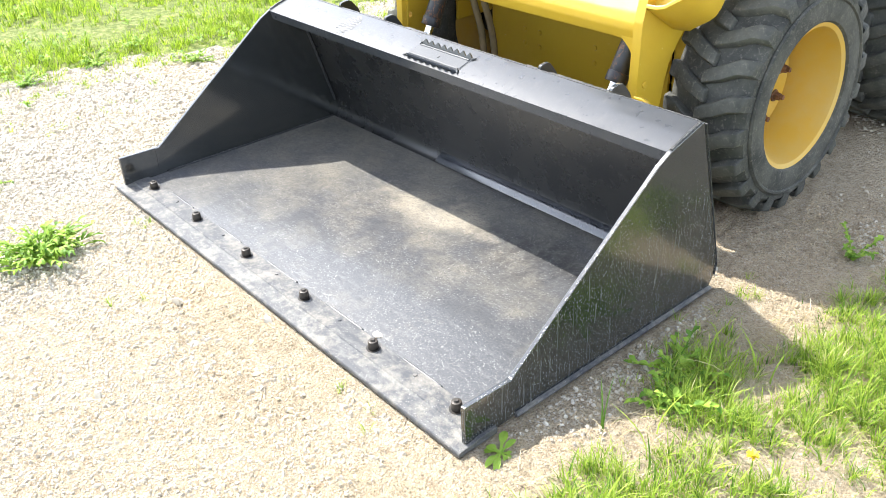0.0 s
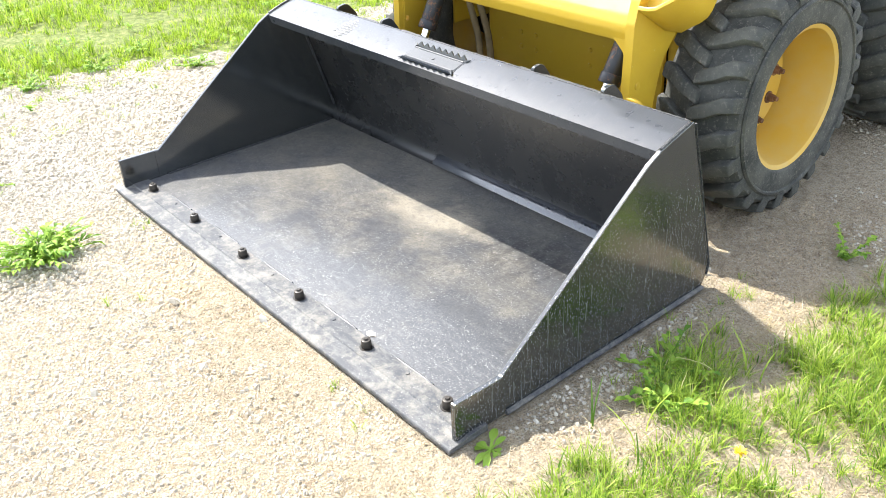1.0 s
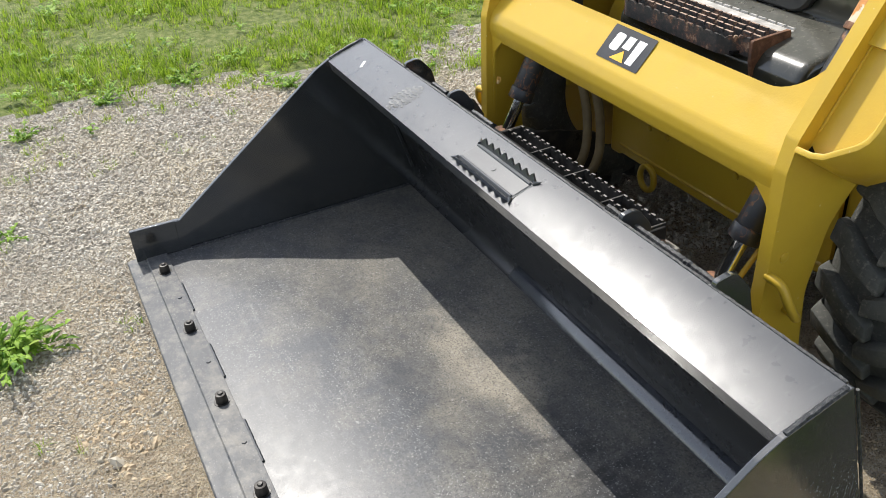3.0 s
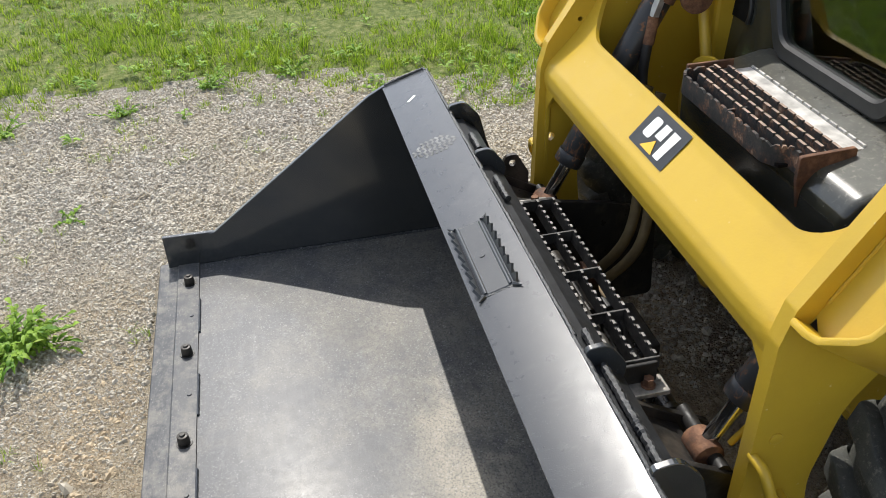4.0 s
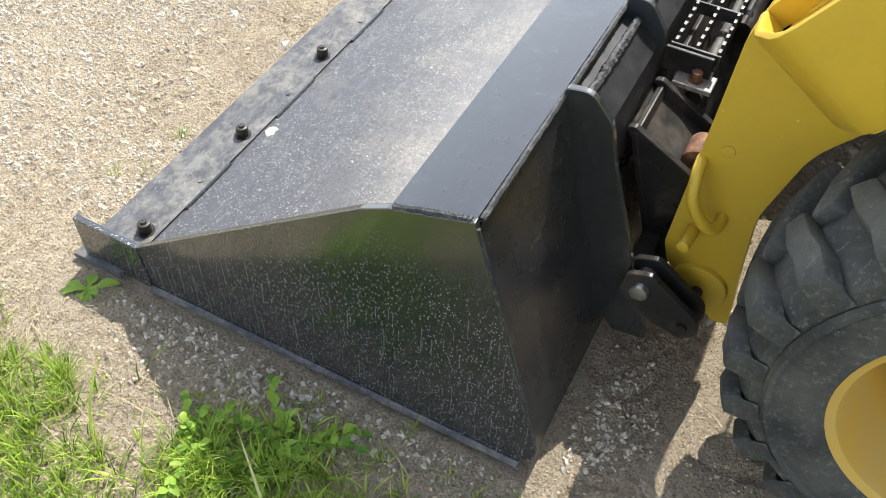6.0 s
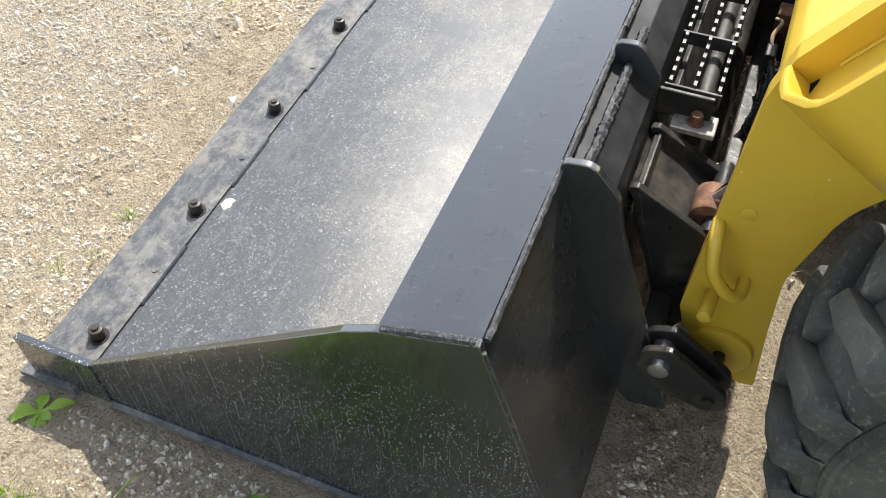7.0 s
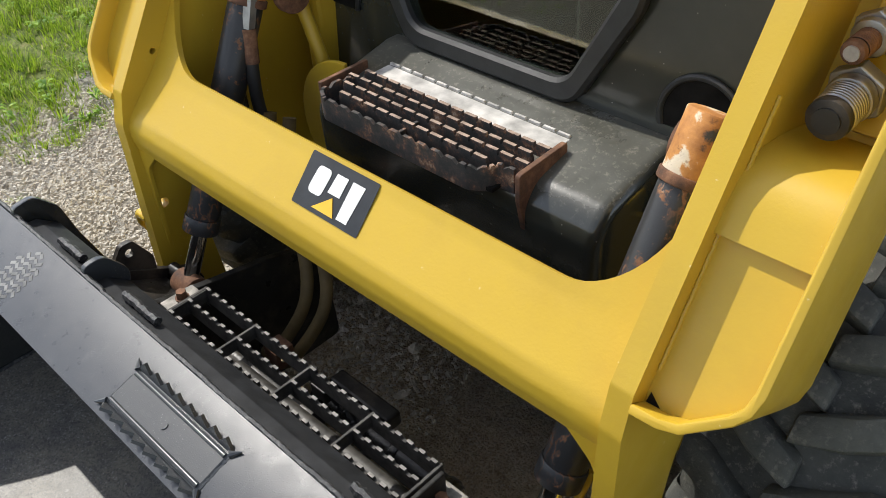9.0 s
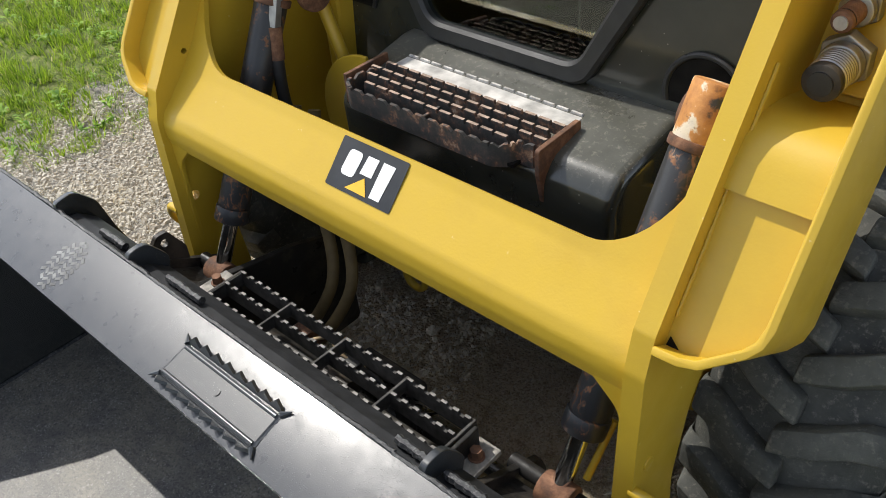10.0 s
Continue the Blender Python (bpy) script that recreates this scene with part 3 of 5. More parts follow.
def clayey(x, y):
    """How far bare tan clay takes the place of loose stones, about -0.5 to 1.5."""
    n = 0.7 * noise.noise((x * 2.3, y * 2.3, 5.5)) + 0.35 * noise.noise((x * 7, y * 7, 2.5))
    front = 1.05 - max(0.0, -y - 0.1) * 2.2 - max(0.0, 0.75 - x) * 1.5 - max(0.0, y - 0.1) * 5
    side = 1.15 - abs(y - 0.3) * 0.7 - max(0.0, 1.72 - x) * 8 if x > 1.5 else -1.0
    rear = 0.95 - max(0.0, 0.3 - x) * 2.0 if y > 0.9 else -1.0
    return max(front, side, rear) + n


def clods_at(x, y):
    """Lumps of broken clay, in metres over the smooth ground."""
    k = max(0.0, min(1.0, (clayey(x, y) - 0.15) * 1.6))
    if not k:
        return 0.0
    a = noise.noise((x * 38, y * 38, 3.3))
    b = 0.6 - abs(noise.noise((x * 70, y * 70, 6.6))) * 2.0
    heap = 0.55 + max(0.0, noise.noise((x * 5, y * 5, 8.0)) + 0.25)
    return k * heap * (0.008 * a + 0.0065 * b + 0.002 * noise.noise((x * 120, y * 120, 1.1)))


def ground():
    def steps(c0, c1, d, f0, f1, fine):
        inner = list(np.arange(c0, f0 - d / 2, d)) + list(np.arange(f0, f1, fine)) + list(np.arange(f1, c1 + d / 2, d))
        out, low = [], []
        g, s = inner[-1], d
        while g < 1500:
            s *= 1.35
            g += s
            out.append(g)
        g, s = c0, d
        while g > -1500:
            s *= 1.35
            g -= s
            low.append(g)
        return low[::-1] + inner + out
    xs, ys = steps(-5.6, 6.0, 0.06, 0.1, 2.45, 0.0085), steps(-6.2, 6.2, 0.06, -0.62, 1.75, 0.0085)
    verts, mats = [], []
    for y in ys:
        for x in xs:
            near = max(0.0, 1 - max(abs(x) - 4, abs(y) - 4, 0) / 10)
            under = -0.15 < x < 1.72 and -0.02 < y < 1.0
            z = (lumps(x, y) * (0.25 if under else 1.0) - 0.006) * near - 0.002
            if under:
                z = min(z, -0.008)
            elif 0.1 < x < 2.45 and -0.62 < y < 1.75:
                z += clods_at(x, y)
            verts.append((x, y, z))
    w = len(xs)
    faces = [(j * w + i, j * w + i + 1, (j + 1) * w + i + 1, (j + 1) * w + i) for j in range(len(ys) - 1) for i in range(w - 1)]
    me = bpy.data.meshes.new("ground")
    me.from_pydata(verts, [], faces)
    me.materials.append(SOIL)
    me.materials.append(TURF)
    for j in range(len(ys) - 1):
        y = (ys[j] + ys[j + 1]) / 2
        for i in range(w - 1):
            x = (xs[i] + xs[i + 1]) / 2
            mats.append(1 if not (0 < x < 4.2 and -2 < y < 2) and grassy(x, y) > 0.55 else 0)
    me.polygons.foreach_set("material_index", mats)
    me.polygons.foreach_set("use_smooth", [True] * len(faces))
    return tagged(new("ground", me), "pale gravel and clay yard running into rough grass", "ground", kind="structure")


ground()


def joined(name, V, F, material, label, category):
    """One object of many small loose pieces, from arrays."""
    me = bpy.data.meshes.new(name)
    me.from_pydata(V, [], F)
    me.materials.append(material)
    me.polygons.foreach_set("use_smooth", [True] * len(F))
    return tagged(new(name, me), label, category, kind="stuff")


def clear_of_bucket(x, y):
    return not (-0.15 < x < 1.735 and -0.012 < y < 1.0)


DOME_F = [t for j in range(3) for t in ((2 * j, 2 * j + 1, 6 + j), (2 * j + 1, (2 * j + 2) % 6, 6 + j), ((2 * j + 2) % 6, 6 + (j + 1) % 3, 6 + j))] + [(6, 7, 8)]


def domes(rows, rng, flat):
    """Rough half-sunk pebbles, ten faces each; rows are (x, y, z, r)."""
    rows = np.array(rows)
    n = len(rows)
    a = np.array([2 * math.pi * k / 6 for k in range(6)] + [2 * math.pi * (k + 0.25) / 3 for k in range(3)])
    rad = np.array([1.0] * 6 + [0.6] * 3) * (1 + rng.uniform(-0.28, 0.28, (n, 9)))
    ang = a + rng.uniform(-0.25, 0.25, (n, 9))
    r = rows[:, 3:4]
    h = r * rng.uniform(flat * 0.6, flat * 1.3, (n, 1))
    px = r * rng.uniform(0.85, 1.5, (n, 1)) * rad * np.cos(ang)
    py = r * rng.uniform(0.7, 1.05, (n, 1)) * rad * np.sin(ang)
    pz = np.concatenate([np.repeat(-0.35 * h, 6, 1), h * rng.uniform(0.7, 1.15, (n, 3))], 1) + rng.uniform(-0.22, 0.22, (n, 1)) * px
    turn = rng.uniform(0, 6.28, (n, 1))
    c, s = np.cos(turn), np.sin(turn)
    V = np.stack([px * c - py * s + rows[:, 0:1], px * s + py * c + rows[:, 1:2], pz + rows[:, 2:3]], 2).reshape(-1, 3)
    F = (np.array(DOME_F)[None] + 9 * np.arange(n)[:, None, None]).reshape(-1, 3)
    return V, F


def pebbles(name, V, F, material, label, category):
    me = bpy.data.meshes.new(name)
    me.vertices.add(len(V))
    me.vertices.foreach_set("co", V.astype(np.float32).ravel())
    me.loops.add(3 * len(F))
    me.loops.foreach_set("vertex_index", F.astype(np.int32).ravel())
    me.polygons.add(len(F))
    me.polygons.foreach_set("loop_start", np.arange(0, 3 * len(F), 3, dtype=np.int32))
    me.update(calc_edges=True)
    me.polygons.foreach_set("use_smooth", [False] * len(F))
    me.materials.append(material)
    return tagged(new(name, me), label, category, kind="stuff")


def gravel():
    rng = np.random.default_rng(5)
    rows = []
    while len(rows) < 112000:
        x, y = rng.uniform(-1.9, 2.1), rng.uniform(-1.5, 2.6)
        if not clear_of_bucket(x, y) or grassy(x, y) > 0.45:
            continue
        bare = clayey(x, y)
        if rng.uniform() < 0.02 + 0.55 * bare + max(0.0, bare - 0.7) * 1.6:
            continue
        coarse = max(0.0, min(1.0, 0.55 - 1.1 * x + 0.9 * noise.noise((x * 1.7, y * 1.7, 3.1)) + (0.3 if y > 1 else 0.0)))
        r = 0.0025 + 0.0046 * rng.uniform() ** 1.9 + coarse * (0.0012 + 0.0055 * rng.uniform() ** 2.2)
        rows.append((x, y, lumps(x, y) - 0.0085 + 0.0006 * rng.uniform() + (clods_at(x, y) if x > 0.1 else 0.0), r))
    for _ in range(120):
        x, y = rng.uniform(-1.9, 1.3), rng.uniform(-1.5, 2.4)
        if clear_of_bucket(x, y) and grassy(x, y) < 0.4:
            rows.append((x, y, lumps(x, y) - 0.008, rng.uniform(0.009, 0.017)))
    for _ in range(150):                   # grey stones kept along the side plate
        x, y = rng.normal(1.785, 0.035), rng.normal(0.6, 0.13)
        if x > 1.74:
            rows.append((x, y, lumps(x, y) - 0.007, 0.003 + 0.007 * rng.uniform() ** 2))
    V, F = domes(rows, rng, 0.78)
    pebbles("gravel", V, F, STONE, "loose pale limestone gravel of mixed sizes", "gravel")


gravel()


def clods():
    rng = np.random.default_rng(8)
    rows = []
    for x0, x1, y0, y1, count in ((1.71, 2.4, -0.5, 1.1, 14000), (1.1, 2.3, 0.98, 1.7, 9000), (0.2, 1.85, -0.6, 0.0, 20000)):
        for _ in range(count):
            x, y = rng.uniform(x0, x1), rng.uniform(y0, y1)
            if not clear_of_bucket(x, y) or clayey(x, y) + rng.uniform(-0.5, 0.5) < 0.4:
                continue
            heap = max(0.0, noise.noise((x * 6, y * 6, 8.0)))
            rows.append((x, y, lumps(x, y) - 0.0086 + clods_at(x, y), 0.0014 + (0.0022 + 0.004 * heap) * rng.uniform() ** 3))
    for cx, cy, n, sp in ((0.62, -0.14, 160, 0.07), (1.1, -0.2, 80, 0.16), (1.3, -0.1, 60, 0.12), (-1.25, 0.72, 160, 0.12), (0.45, -0.1, 60, 0.08)):
        for _ in range(n):                 # lifted flakes and lumps
            x, y = rng.normal(cx, sp), rng.normal(cy, sp * 0.7)
            if clear_of_bucket(x, y):
                rows.append((x, y, lumps(x, y) - 0.0082 + clods_at(x, y), 0.003 + 0.008 * rng.uniform() ** 2.4))
    V, F = domes(rows, rng, 0.55)
    pebbles("clay_crumbs", V, F, CRUMB, "crumbled lumps and plates of dry tan clay", "clay")


clods()


def blades(V, F, x, y, z, rng, length, width, lean, n=3, a=None):
    a = rng.uniform(0, 6.28) if a is None else a
    d = np.array([math.cos(a), math.sin(a)])
    s = np.array([-d[1], d[0]])
    b = len(V)
    for k in range(n):
        t = k / n
        out = lean * length * t * t
        h = length * (t - 0.35 * lean * t * t)
        w = width * (1 - 0.75 * t) / 2
        V.append((x + d[0] * out - s[0] * w, y + d[1] * out - s[1] * w, z + h))
        V.append((x + d[0] * out + s[0] * w, y + d[1] * out + s[1] * w, z + h))
    out = lean * length
    V.append((x + d[0] * out, y + d[1] * out, z + length * (1 - 0.35 * lean)))
    for k in range(n - 1):
        F.append((b + 2 * k, b + 2 * k + 1, b + 2 * k + 3, b + 2 * k + 2))
    F.append((b + 2 * n - 2, b + 2 * n - 1, b + 2 * n))


def clump(V, F, cx, cy, rng, count, spread, tall, wide, n=2):
    """One tuft: blades that fan outwards from a common root."""
    for _ in range(count):
        a, q = rng.uniform(0, 6.28), rng.uniform() ** 0.7
        x, y = cx + spread * q * math.cos(a), cy + spread * q * math.sin(a)
        blades(V, F, x, y, lumps(x, y) - 0.011, rng, tall * rng.uniform(0.45, 1.1), wide * rng.uniform(0.6, 1.3), 0.1 + 0.95 * q * rng.uniform(0.5, 1.3), n, a + rng.uniform(-0.7, 0.7))


def straw(V, F, cx, cy, rng, count, spread):
    """Dead blades that lie nearly flat."""
    for _ in range(count):
        x, y = rng.normal(cx, spread), rng.normal(cy, spread)
        if clear_of_bucket(x, y):
            blades(V, F, x, y, lumps(x, y) - 0.004, rng, rng.uniform(0.02, 0.06), rng.uniform(0.0012, 0.0028), 2.6, 2)


def grass():
    rng = np.random.default_rng(11)
    V, F = [], []
    n = 0
    while n < 13500:                        # the meadow behind
        x = -0.95 - 5.4 * rng.uniform() ** 2.1
        y = rng.uniform(-2.6, 5.5) if rng.uniform() < 0.88 else rng.uniform(-6.5, -2.6)
        g = grassy(x, y)
        patch = noise.noise((x * 1.6, y * 1.6, 9.0)) + 0.6 * noise.noise((x * 5.5, y * 5.5, 5.0))
        if rng.uniform() > g * (0.62 + 0.7 * patch):
            continue
        far = 1 + max(0.0, -2.5 - x) * 0.3
        big = max(0.3, 1 + 0.7 * patch) * (0.55 + 0.45 * g)
        clump(V, F, x, y, rng, int(rng.uniform(8, 19)), rng.uniform(0.014, 0.045) * far, rng.uniform(0.03, 0.085) * big, rng.uniform(0.003, 0.0058) * far)
        n += 1
    for _ in range(520):                   # tufts thinning out into the gravel
        cx, cy = rng.uniform(-1.9, -0.5), rng.uniform(-1.5, 2.2)
        if rng.uniform() < (cx + 1.8) / 1.0 or noise.noise((cx * 1.7, cy * 1.7, 2.0)) < -0.15:
            continue
        for _k in range(int(rng.uniform(2, 6))):
            clump(V, F, rng.normal(cx, 0.03), rng.normal(cy, 0.03), rng, int(rng.uniform(6, 14)), 0.016, rng.uniform(0.02, 0.045), 0.0032)
    joined("meadow_grass", V, F, GRASS, "bright green rough meadow grass in tufts", "grass")
    V, F, SV, SF = [], [], [], []
    n = 0
    while n < 4400:                        # the patch beside the bucket
        x, y = 1.74 + 3.0 * rng.uniform() ** 2.0, rng.uniform(-1.2, 2.2)
        g = grassy(x, y)
        patch = 0.9 * noise.noise((x * 3.4, y * 3.4, 3.0)) + 0.6 * noise.noise((x * 9, y * 9, 1.0))
        if rng.uniform() > g * (0.46 + 1.1 * patch):
            if g > 0.2 and rng.uniform() < 0.035:
                straw(SV, SF, x, y, rng, 7, 0.03)
            continue
        big = max(0.45, 1 + 0.75 * patch)
        clump(V, F, x, y, rng, int(rng.uniform(8, 19)), rng.uniform(0.008, 0.026), rng.uniform(0.028, 0.07) * big, rng.uniform(0.0022, 0.0042), 3)
        n += 1
    for _ in range(5200):                  # short single blades between the tufts
        x, y = 1.76 + 2.2 * rng.uniform() ** 1.8, rng.uniform(-0.8, 1.7)
        if rng.uniform() < grassy(x, y):
            blades(V, F, x, y, lumps(x, y) - 0.011, rng, rng.uniform(0.012, 0.04), rng.uniform(0.002, 0.0036), rng.uniform(0.3, 1.6), 2)
    joined("verge_grass", V, F, VERGE, "patchy tufts of grass growing through clay", "grass")
    for _ in range(260):
        x, y = rng.uniform(-1.9, 2.3), rng.uniform(-1.2, 1.8)
        if clear_of_bucket(x, y):
            straw(SV, SF, x, y, rng, 5, 0.04)
    joined("dry_straw", SV, SF, STRAW, "thin dry straw scattered over soil and gravel", "straw")
    V, F = [], []
    spots = [(1.8, 0.983, 0.05, 9), (1.79, 0.786, 0.04, 5), (0.2, -0.035, 0.03, 5), (1.5, -0.06, 0.02, 2), (1.33, -0.05, 0.015, 2),
             (-0.35, -0.4, 0.05, 4), (1.83, 0.6, 0.04, 6), (-0.9, 0.3, 0.1, 7), (-0.95, -0.3, 0.12, 7), (1.85, 0.45, 0.04, 6), (0.6, -0.3, 0.05, 3), (-1.0, 1.3, 0.12, 8), (-0.8, 1.55, 0.1, 7)]
    for cx, cy, sp, k in spots:
        for _ in range(k):
            x, y = rng.normal(cx, sp), rng.normal(cy, sp)
            if clear_of_bucket(x, y):
                clump(V, F, x, y, rng, 10, 0.012, rng.uniform(0.025, 0.05), 0.0026, 3)
    for _ in range(12):                    # long blades along the bucket's side
        x, y = rng.uniform(1.86, 2.05), rng.uniform(0.25, 0.75)
        blades(V, F, x, y, lumps(x, y) - 0.01, rng, rng.uniform(0.08, 0.16), rng.uniform(0.004, 0.007), rng.uniform(0.3, 0.9), 5)
    joined("grass_tufts", V, F, VERGE, "small tufts and long stray blades of grass", "grass")


grass()


def leaf(bm, base, yaw, length, width, rise, droop, n=6, lobes=0.0, stalk=0.0):
    """One leaf with a folded midrib."""
    d = Vector((math.cos(yaw), math.sin(yaw), 0))
    s = Vector((-d.y, d.x, 0))
    rows = []
    for k in range(n + 1):
        t = k / n
        c = Vector(base) + d * (length * t * (1 - 0.2 * droop * t)) + Vector((0, 0, length * (rise * t - droop * t * t)))
        t = max(0.0, (t - stalk) / (1 - stalk))
        w = width * (math.sin(math.pi * min(1, 0.06 + 0.94 * t ** 0.8)) ** 0.8) * (1 - lobes * (k % 2)) / 2 + 0.0012
        rows.append((bm.verts.new(c - s * w + Vector((0, 0, w * 0.35))), bm.verts.new(c), bm.verts.new(c + s * w + Vector((0, 0, w * 0.35)))))
    for a, b in zip(rows, rows[1:]):
        bm.faces.new((a[0], a[1], b[1], b[0]))
        bm.faces.new((a[1], a[2], b[2], b[1]))


def weed(x, y, size, count, wide, label, rise=(0.3, 1.1), seed=1, lobes=0.35):
    """Many leaves on short stems that spread from one root."""
    rng = random.Random(seed)
    z = lumps(x, y) - 0.01
    e = thing("weed", (x, y, z), label, "plant", "weeds")
    stems = max(4, count // 9)
    bm, sm = bmesh.new(), bmesh.new()
    for k in range(stems):
        a = 6.28 * k / stems + rng.uniform(-0.5, 0.5)
        d = Vector((math.cos(a), math.sin(a), 0))
        reach = size * rng.uniform(0.1, 0.8)
        up = size * rng.uniform(*rise) * 0.6
        root = Vector((x, y, z))

        def on(t):
            return root + d * reach * t + Vector((0, 0, up * (t - 0.35 * t * t) + 0.004))
        pipe([on(0), on(0.35), on(0.7), on(1.0)], 0.0013, 5, sm, steps=2)
        for i in range(13):
            t = (i + 1) / 13
            leaf(bm, on(t), a + rng.uniform(-1.7, 1.7) * (1.1 - 0.5 * t), size * rng.uniform(0.07, 0.17), wide * rng.uniform(0.5, 1.0),
                 rng.uniform(0.0, 0.9), rng.uniform(0.2, 0.8), 4, lobes)
    tagged(part("stem", sm, LEAF, e), kind="stuff")
    tagged(part("foliage", bm, LEAF, e, smooth=True), kind="stuff")
    return e


def rosette(x, y, size, count, wide, label, seed):
    """A few broad leaves from one point."""
    rng = random.Random(seed)
    z = lumps(x, y) - 0.01
    e = thing("weed", (x, y, z), label, "plant", "weeds")
    for k in range(count):
        bm = bmesh.new()
        leaf(bm, (x, y, z + 0.005), 6.28 * k / count + rng.uniform(-0.3, 0.3), size * rng.uniform(0.45, 1.0), wide * rng.uniform(0.7, 1.1), rng.uniform(0.15, 1.0), rng.uniform(0.3, 0.8), 10, 0.0, 0.3)
        part("leaf_blade", bm, LEAF, e, smooth=True)


weed(0.16, -0.36, 0.22, 620, 0.016, "bushy green weed growing out of the gravel", (0.2, 1.0), 1)
weed(-1.24, 0.88, 0.15, 110, 0.018, "leafy green weed at the gravel's edge", (0.2, 0.9), 2)
weed(-1.58, 0.5, 0.16, 120, 0.018, "leafy green weed at the grass's edge", (0.2, 0.9), 3)
weed(-1.5, 0.14, 0.17, 130, 0.018, "low leafy weed among the grass", (0.2, 0.9), 4)
weed(-0.52, -0.31, 0.1, 60, 0.014, "small weed rosette in the gravel", (0.15, 0.7), 5)
weed(-0.53, -0.79, 0.09, 50, 0.014, "small weed rosette in the gravel", (0.15, 0.7), 6)
rosette(1.768, 0.078, 0.085, 8, 0.017, "young broad-leaved weed beside the bucket's corner", 7)
weed(1.86, 0.58, 0.17, 130, 0.016, "dark weed rosette in the bucket's shadow", (0.15, 0.6), 8)
weed(1.93, 0.46, 0.14, 110, 0.016, "broad-leaved weed beside the bucket", (0.3, 0.9), 9, 0.0)
weed(1.9, 1.38, 0.14, 60, 0.02, "feathery weed beside the wheel track", (0.3, 1.0), 10)
weed(-1.25, -0.65, 0.15, 110, 0.018, "leafy green weed at the gravel's edge", (0.2, 0.9), 13)
weed(-1.3, -0.2, 0.14, 100, 0.018, "leafy green weed at the gravel's edge", (0.2, 0.9), 14)
weed(-1.05, 1.45, 0.1, 60, 0.014, "small weed in the gravel", (0.2, 0.9), 15)


def meadow_herbs():
    """Small broad-leaved plants through the meadow."""
    rng = np.random.default_rng(31)
    V, F = [], []
    n = 0
    while n < 420:
        x, y = -1.05 - 3.6 * rng.uniform() ** 1.6, rng.uniform(-2.0, 3.5)
        if rng.uniform() > grassy(x, y) + 0.06 or noise.noise((x * 1.9, y * 1.9, 12.0)) < -0.05:
            continue
        size = rng.uniform(0.015, 0.045)
        for k in range(int(rng.uniform(7, 15))):
            a, up = rng.uniform(0, 6.28), rng.uniform(0.1, 0.9)
            d, s = (math.cos(a), math.sin(a)), (-math.sin(a), math.cos(a))
            w, b, z = size * rng.uniform(0.14, 0.24), len(V), lumps(x, y) + rng.uniform(0.0, 0.03)
            for t, ww, h in ((0.1, 0.15, 0.05), (0.5, 1.0, up), (0.8, 0.7, up * 0.95)):
                for sg in (-1, 1):
                    V.append((x + size * d[0] * t + sg * s[0] * w * ww, y + size * d[1] * t + sg * s[1] * w * ww, z + size * h * 0.7))
            V.append((x + size * d[0], y + size * d[1], z + size * up * 0.5))
            F.extend([(b, b + 1, b + 3, b + 2), (b + 2, b + 3, b + 5, b + 4), (b + 4, b + 5, b + 6)])
        n += 1
    joined("meadow_herbs", V, F, LEAF, "small broad-leaved plants through the grass", "plants")


meadow_herbs()


def dandelion(x, y):
    e = thing("dandelion", (x, y, 0), "yellow dandelion flower standing in the grass", "flower")
    part("stem", pipe([(x, y, -0.01), (x + 0.003, y, 0.03), (x, y + 0.003, 0.06)], 0.0016, 6), LEAF, e)
    bm = bmesh.new()
    rng = random.Random(3)
    for k in range(46):
        leaf(bm, (x, y + 0.003, 0.058 + 0.002 * (k % 3)), rng.uniform(0, 6.28), rng.uniform(0.008, 0.016), 0.004, rng.uniform(0.1, 0.8), 0.2, 3)
    part("flower_head", bm, PETAL, e, "yellow petals")


dandelion(2.178, 0.404)


# ---- bucket ----
bucket = thing("bucket", (CX, 0.5, 0), "black painted steel loader bucket with worn floor, lying on the gravel", "bucket")


def floor_plate():
    """The floor plate, dished by use between its straight welded edges."""
    bm = bmesh.new()
    x0, x1, y0, y1, nx, ny = XL + 0.012, XR - 0.012, 0.117, 0.93, 48, 36
    grid = []
    for i in range(nx + 1):
        col = []
        for j in range(ny + 1):
            u, v = i / nx, j / ny
            dish = 0.0085 * math.sin(2 * math.pi * v) * math.sin(math.pi * u) ** 0.7 * (1.0 if v < 0.5 else 0.8) - 0.008 * math.sin(2 * math.pi * u) * math.sin(math.pi * v)
            col.append(bm.verts.new((x0 + (x1 - x0) * u, y0 + (y1 - y0) * v, 0.012 + dish)))
        grid.append(col)
    for a, b in zip(grid, grid[1:]):
        for j in range(ny):
            bm.faces.new((a[j], b[j], b[j + 1], a[j + 1]))
    rim = [e for e in bm.edges if e.is_boundary]
    low = bmesh.ops.extrude_edge_only(bm, edges=rim)
    for v in low['geom']:
        if isinstance(v, bmesh.types.BMVert):
            v.co.z = 0.0
    return part("floor_plate", bm, FLOOR, bucket, "scuffed grey floor plate", smooth=True)


floor_plate()
part("back_plate", bent([(0.925, 0.0), (0.948, 0.008), (0.963, 0.03), (0.968, 0.055), (0.955, 0.11), (0.831, 0.522)], XL + 0.012, XR - 0.012, 0.010), BACK, bucket, smooth=True)
part("heel_strip", bent([(0.926, 0.016), (0.931, 0.024), (0.937, 0.031), (0.944, 0.037), (0.952, 0.041), (0.96, 0.043)], 0.56, XR - 0.014, 0.006, bev=0.001), GLOSS, bucket, "glossy bent strip along the heel", smooth=True)
LIP0, LIP1 = (0.703, 0.494), (0.826, 0.533)


